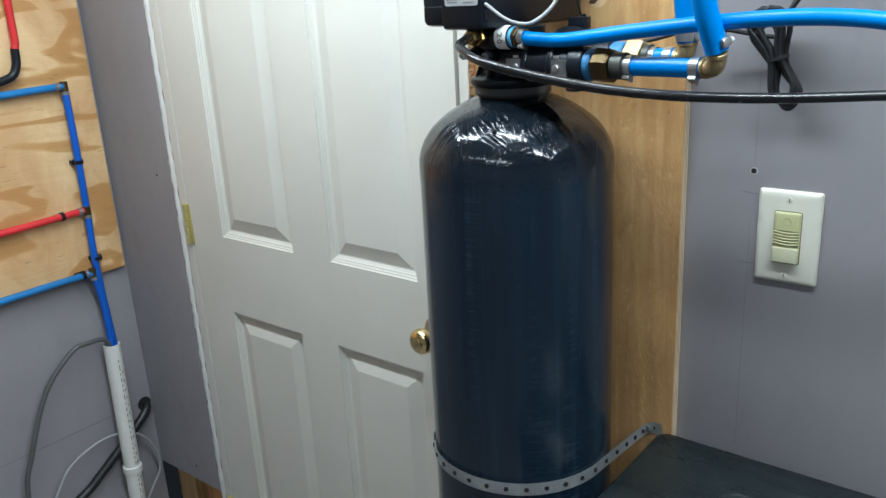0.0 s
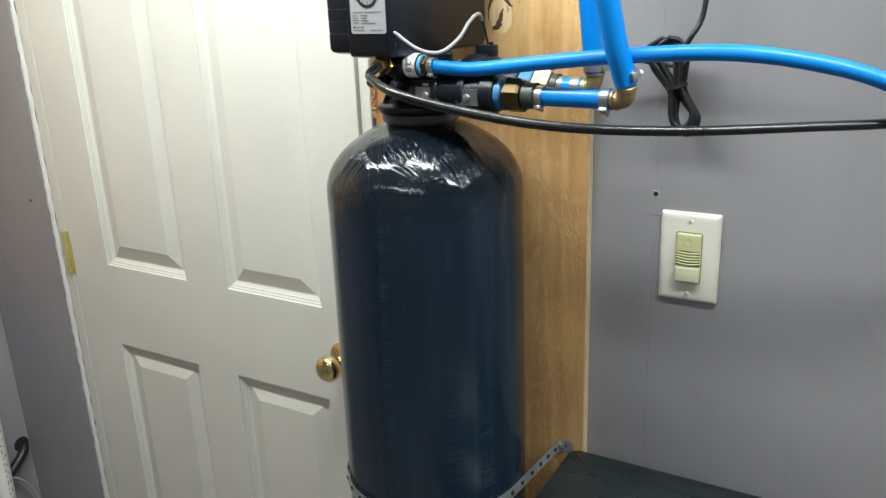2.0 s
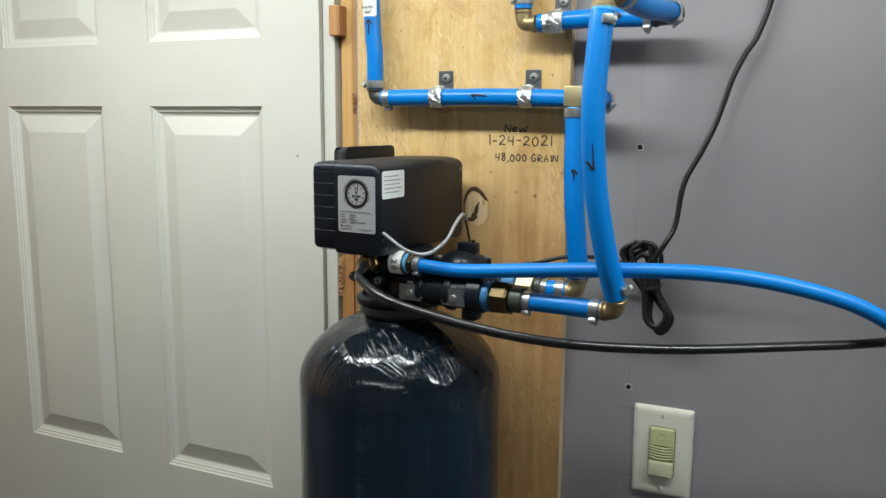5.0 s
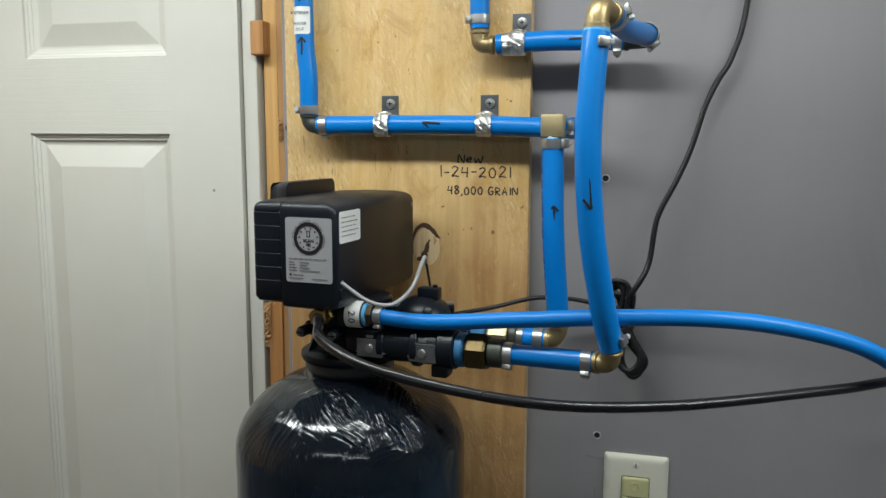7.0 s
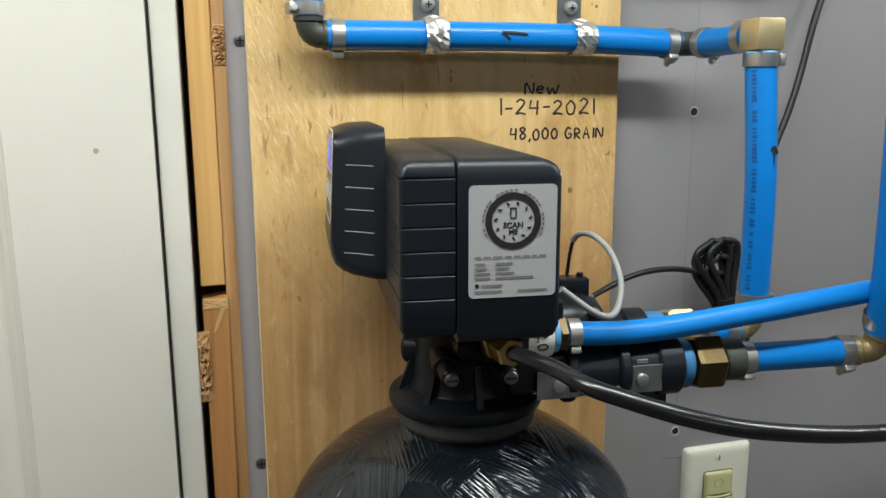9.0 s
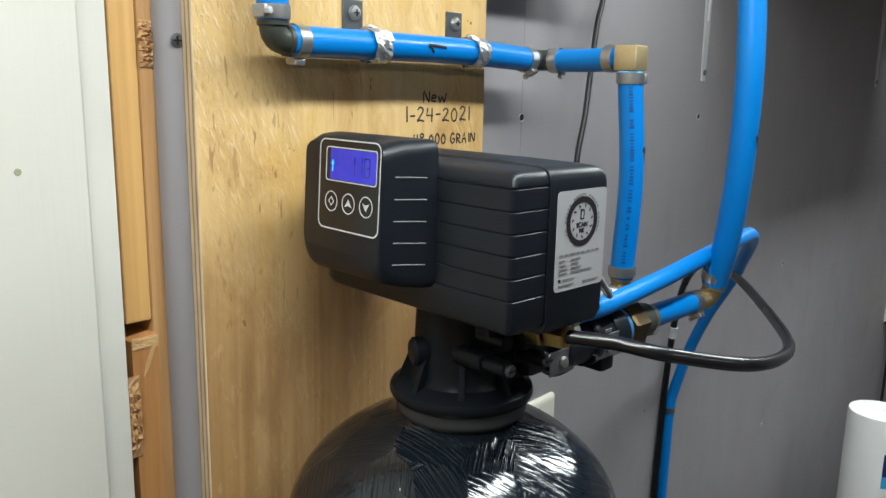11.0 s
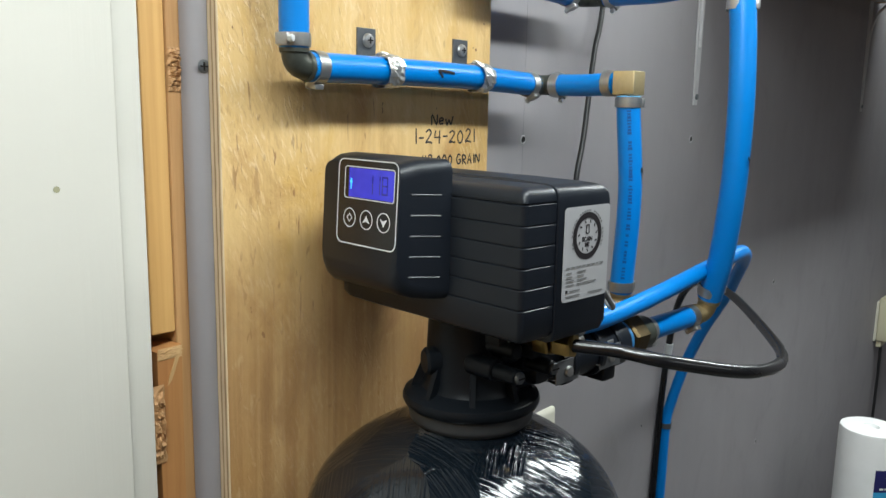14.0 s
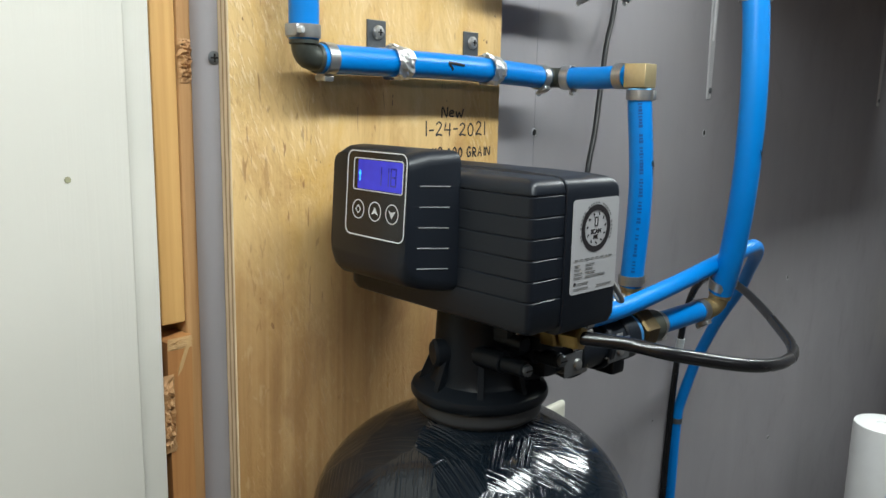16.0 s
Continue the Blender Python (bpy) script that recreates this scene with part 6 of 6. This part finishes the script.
part("cable", tube([(px + 0.006, -0.096, 0.66), (px + 0.008, -0.113, 0.706), (px + 0.012, -0.160, 0.716), (px + 0.012, -0.201, 0.709), (px + 0.012, -0.278, 0.637), (px + 0.012, -0.340, 0.501), (px + 0.012, -0.372, 0.38), (px + 0.012, -0.38, 0.0)], 0.0060, 12, 10), "dark_cable", cab, "", 60)
cab = thing("white_cable", "thin pale grey cable looping beside the sleeve", "cable", (px, -0.1, 0.2))
part("cable", tube([(px + 0.002, -0.36, 0.25), (px + 0.002, -0.298, 0.367), (px - 0.004, -0.245, 0.419), (px - 0.006, -0.149, 0.442), (px - 0.002, -0.073, 0.416), (px, -0.033, 0.357), (px, -0.027, 0.285), (px, -0.072, 0.219), (px, -0.12, 0.10)], 0.0034, 10, 10), "grey_cable", cab, "", 60)
cab = thing("foam_hose", "black insulated hose running into a hole in the wall", "hose", (px, -0.1, 0.2))
part("hose", tube([(WEST - 0.02, -0.012, 0.470), (WEST + 0.012, -0.024, 0.462), (WEST + 0.02, -0.075, 0.425), (WEST + 0.02, -0.182, 0.348), (WEST + 0.02, -0.25, 0.310), (WEST + 0.02, -0.45, 0.24)], 0.0115, 16, 10), "cord", cab, "", 60)
wx = tagged(new("wall_patch"), "dark hole and seam in the west wall drywall", "wall patch", kind="structure")
part("hole", rod((WEST - 0.001, -0.021, 0.474), (WEST + 0.0006, -0.021, 0.474), 0.019, 24), "hole", wx)
part("seam", box((WEST - 0.0005, -0.9, 0.4795), (WEST + 0.0004, -0.035, 0.4810)), "pencil", wx)

# ---- far end of the long wall ----
FX, FY2, FT, FB = 1.226, -0.180, 1.003, 0.750
flt = thing("filter_cartridge", "white spun water filter cartridge with a blue label", "filter", (FX, FY2, FB))
part("cartridge", lathe([(0.050, FB), (0.0560, FB + 0.004), (0.0565, FB + 0.02), (0.0565, FT - 0.009), (0.0550, FT - 0.002), (0.050, FT), (0.016, FT - 0.0005), (0.014, FT - 0.007)], (FX, FY2, 0), (0, 0, 1), 48), "filter", flt, "", 30)
for name, mat_, z0, z1, w0, w1 in (("label_top", "navy", 0.890, 0.935, -62, -2), ("label_band", "sky_print", 0.866, 0.890, -62, -2), ("label_base", "paper", 0.84, 0.866, -62, -2)):
    b = bmesh.new()
    for i in range(8):
        a0, a1 = radians(-90 + w0 + (w1 - w0) * i / 8), radians(-90 + w0 + (w1 - w0) * (i + 1) / 8)
        b.faces.new([b.verts.new((FX + 0.0568 * math.cos(a), FY2 + 0.0568 * math.sin(a), z)) for a, z in ((a0, z0), (a1, z0), (a1, z1), (a0, z1))])
    part(name, b, mat_, flt, "", 60)
b = bmesh.new()
for dz, w0, w1, h in ((0.922, -40, -8, 0.011), (0.906, -30, -14, 0.004), (0.897, -52, -10, 0.004), (0.878, -34, -6, 0.010), (0.855, -46, -12, 0.003)):
    for i in range(4):
        a0, a1 = radians(-90 + w0 + (w1 - w0) * (i + 0.0) / 4), radians(-90 + w0 + (w1 - w0) * (i + 0.78) / 4)
        b.faces.new([b.verts.new((FX + 0.0571 * math.cos(a), FY2 + 0.0571 * math.sin(a), z)) for a, z in ((a0, dz - h / 2), (a1, dz - h / 2), (a1, dz + h / 2), (a0, dz + h / 2))])
part("label_print", b, "paper", flt, "", 60)
stand = thing("plastic_crate", "dark green plastic crate under a filter cartridge", "crate", (1.38, -0.2, 0))
CX0, CX1, CY0, CY1 = 1.195, 1.62, -0.30, -0.105
part("body", slab_z(CX0 + 0.008, CX1 - 0.008, CY0 + 0.008, CY1 - 0.008, [(0, 0.012), (0.01, 0.004), (0.74, 0.0), (0.7495, 0.0)], 0.02), "green", stand, "", 30)
for z in (0.7225, 0.48, 0.25):
    part("rim", slab_z(CX0, CX1, CY0, CY1, [(z, 0.0), (z + 0.0265, 0.0)], 0.02), "green", stand, "", 30)
# shelf on two folded steel brackets, its board above the lamp-lit wall
SHZ = 1.868
shelf = thing("wall_shelf", "plain wooden wall shelf on grey steel brackets", "shelf", (1.2, -0.15, SHZ))
part("shelf_board", box((0.655, -0.335, SHZ), (1.690, -0.001, SHZ + 0.019), 0.002), "pale_wood", shelf)


def bracket(x):
    """A tapered steel upright on the wall with a folded arm under the shelf."""
    edge = [(-0.0055, 1.616), (0.0055, 1.616), (0.0085, 1.70), (0.0135, SHZ - 0.001), (-0.0135, SHZ - 0.001), (-0.0085, 1.70)]
    br = part("bracket", loft([[(x + dx * k, y, z) for dx, z in edge] for y, k in ((0.0, 1.0), (-0.0018, 1.0), (-0.0024, 0.93))]), "putty", shelf, "grey painted steel bracket", 30)
    arm = [(-0.0125, -0.0026), (0.0125, -0.0026), (0.009, -0.25), (-0.009, -0.25)]
    part("arm", loft([[(x + dx, y, z) for dx, y in arm] for z in (SHZ - 0.0006, SHZ - 0.0022)]), "putty", br)
    rib = tube([(x, -0.0015, 1.70), (x, -0.006, SHZ - 0.06), (x, -0.030, SHZ - 0.016), (x, -0.075, SHZ - 0.006), (x, -0.22, SHZ - 0.003)], 0.0035, 10, 5)
    part("rib", rib, "putty", br, "", 60)
    part("screw", lathe([(0.0042, 0), (0.0045, 0.001), (0.003, 0.0026)], (x, -0.0026, 1.628), (0, -1, 0), 14), "dark_steel", br, "", 30)


bracket(0.700)
bracket(1.630)
ad = thing("power_adapter", "beige plug-in power adapter in a wall outlet", "adapter", (2.06, 0, 1.02))
part("body", box((2.02, -0.078, 0.975), (2.10, -0.006, 1.100), 0.006), "beige", ad, "", 30)
part("foot", box((2.03, -0.02, 0.955), (2.09, -0.006, 0.978), 0.003), "beige", ad)
part("label", plate((2.06, -0.0782, 1.03), (1, 0, 0), (0, 0, 1), 0.05, 0.04, 0.0003), "paper", ad)
part("outlet_plate", plate((2.06, 0, 1.03), (1, 0, 0), (0, 0, 1), 0.072, 0.116, 0.006, 0.003, 0.002), "ivory", ad, "", 30)
part("lead", tube([(2.05, -0.016, 0.96), (2.055, -0.016, 0.85), (2.05, -0.016, 0.6), (2.05, -0.02, 0.3)], 0.004, 10, 8), "cord", ad, "", 60)

# ---- lamp ----
# the fixture at y -1.60 is made up, to go with the added lamp
for LX0, LY0, LH in ((-0.28, TUBE_Y, 0.61), (0.35, -1.60, 0.61), (1.14, TUBE_Y, 0.61)):
    lamp = thing("fluorescent_fixture", "unseen white ceiling fixture with two long fluorescent tubes", "ceiling light", (LX0, LY0, TOP), group="ceiling lights")
    part("housing", box((LX0 - LH - 0.02, LY0 - 0.07, TUBE_Z + 0.02), (LX0 + LH + 0.02, LY0 + 0.07, TOP - 0.0005), 0.006), "enamel", lamp)
    for dy in (-0.035, 0.035):
        part("tube", rod((LX0 - LH, LY0 + dy, TUBE_Z), (LX0 + LH, LY0 + dy, TUBE_Z), 0.014, 16), "tube", lamp, "", 30)
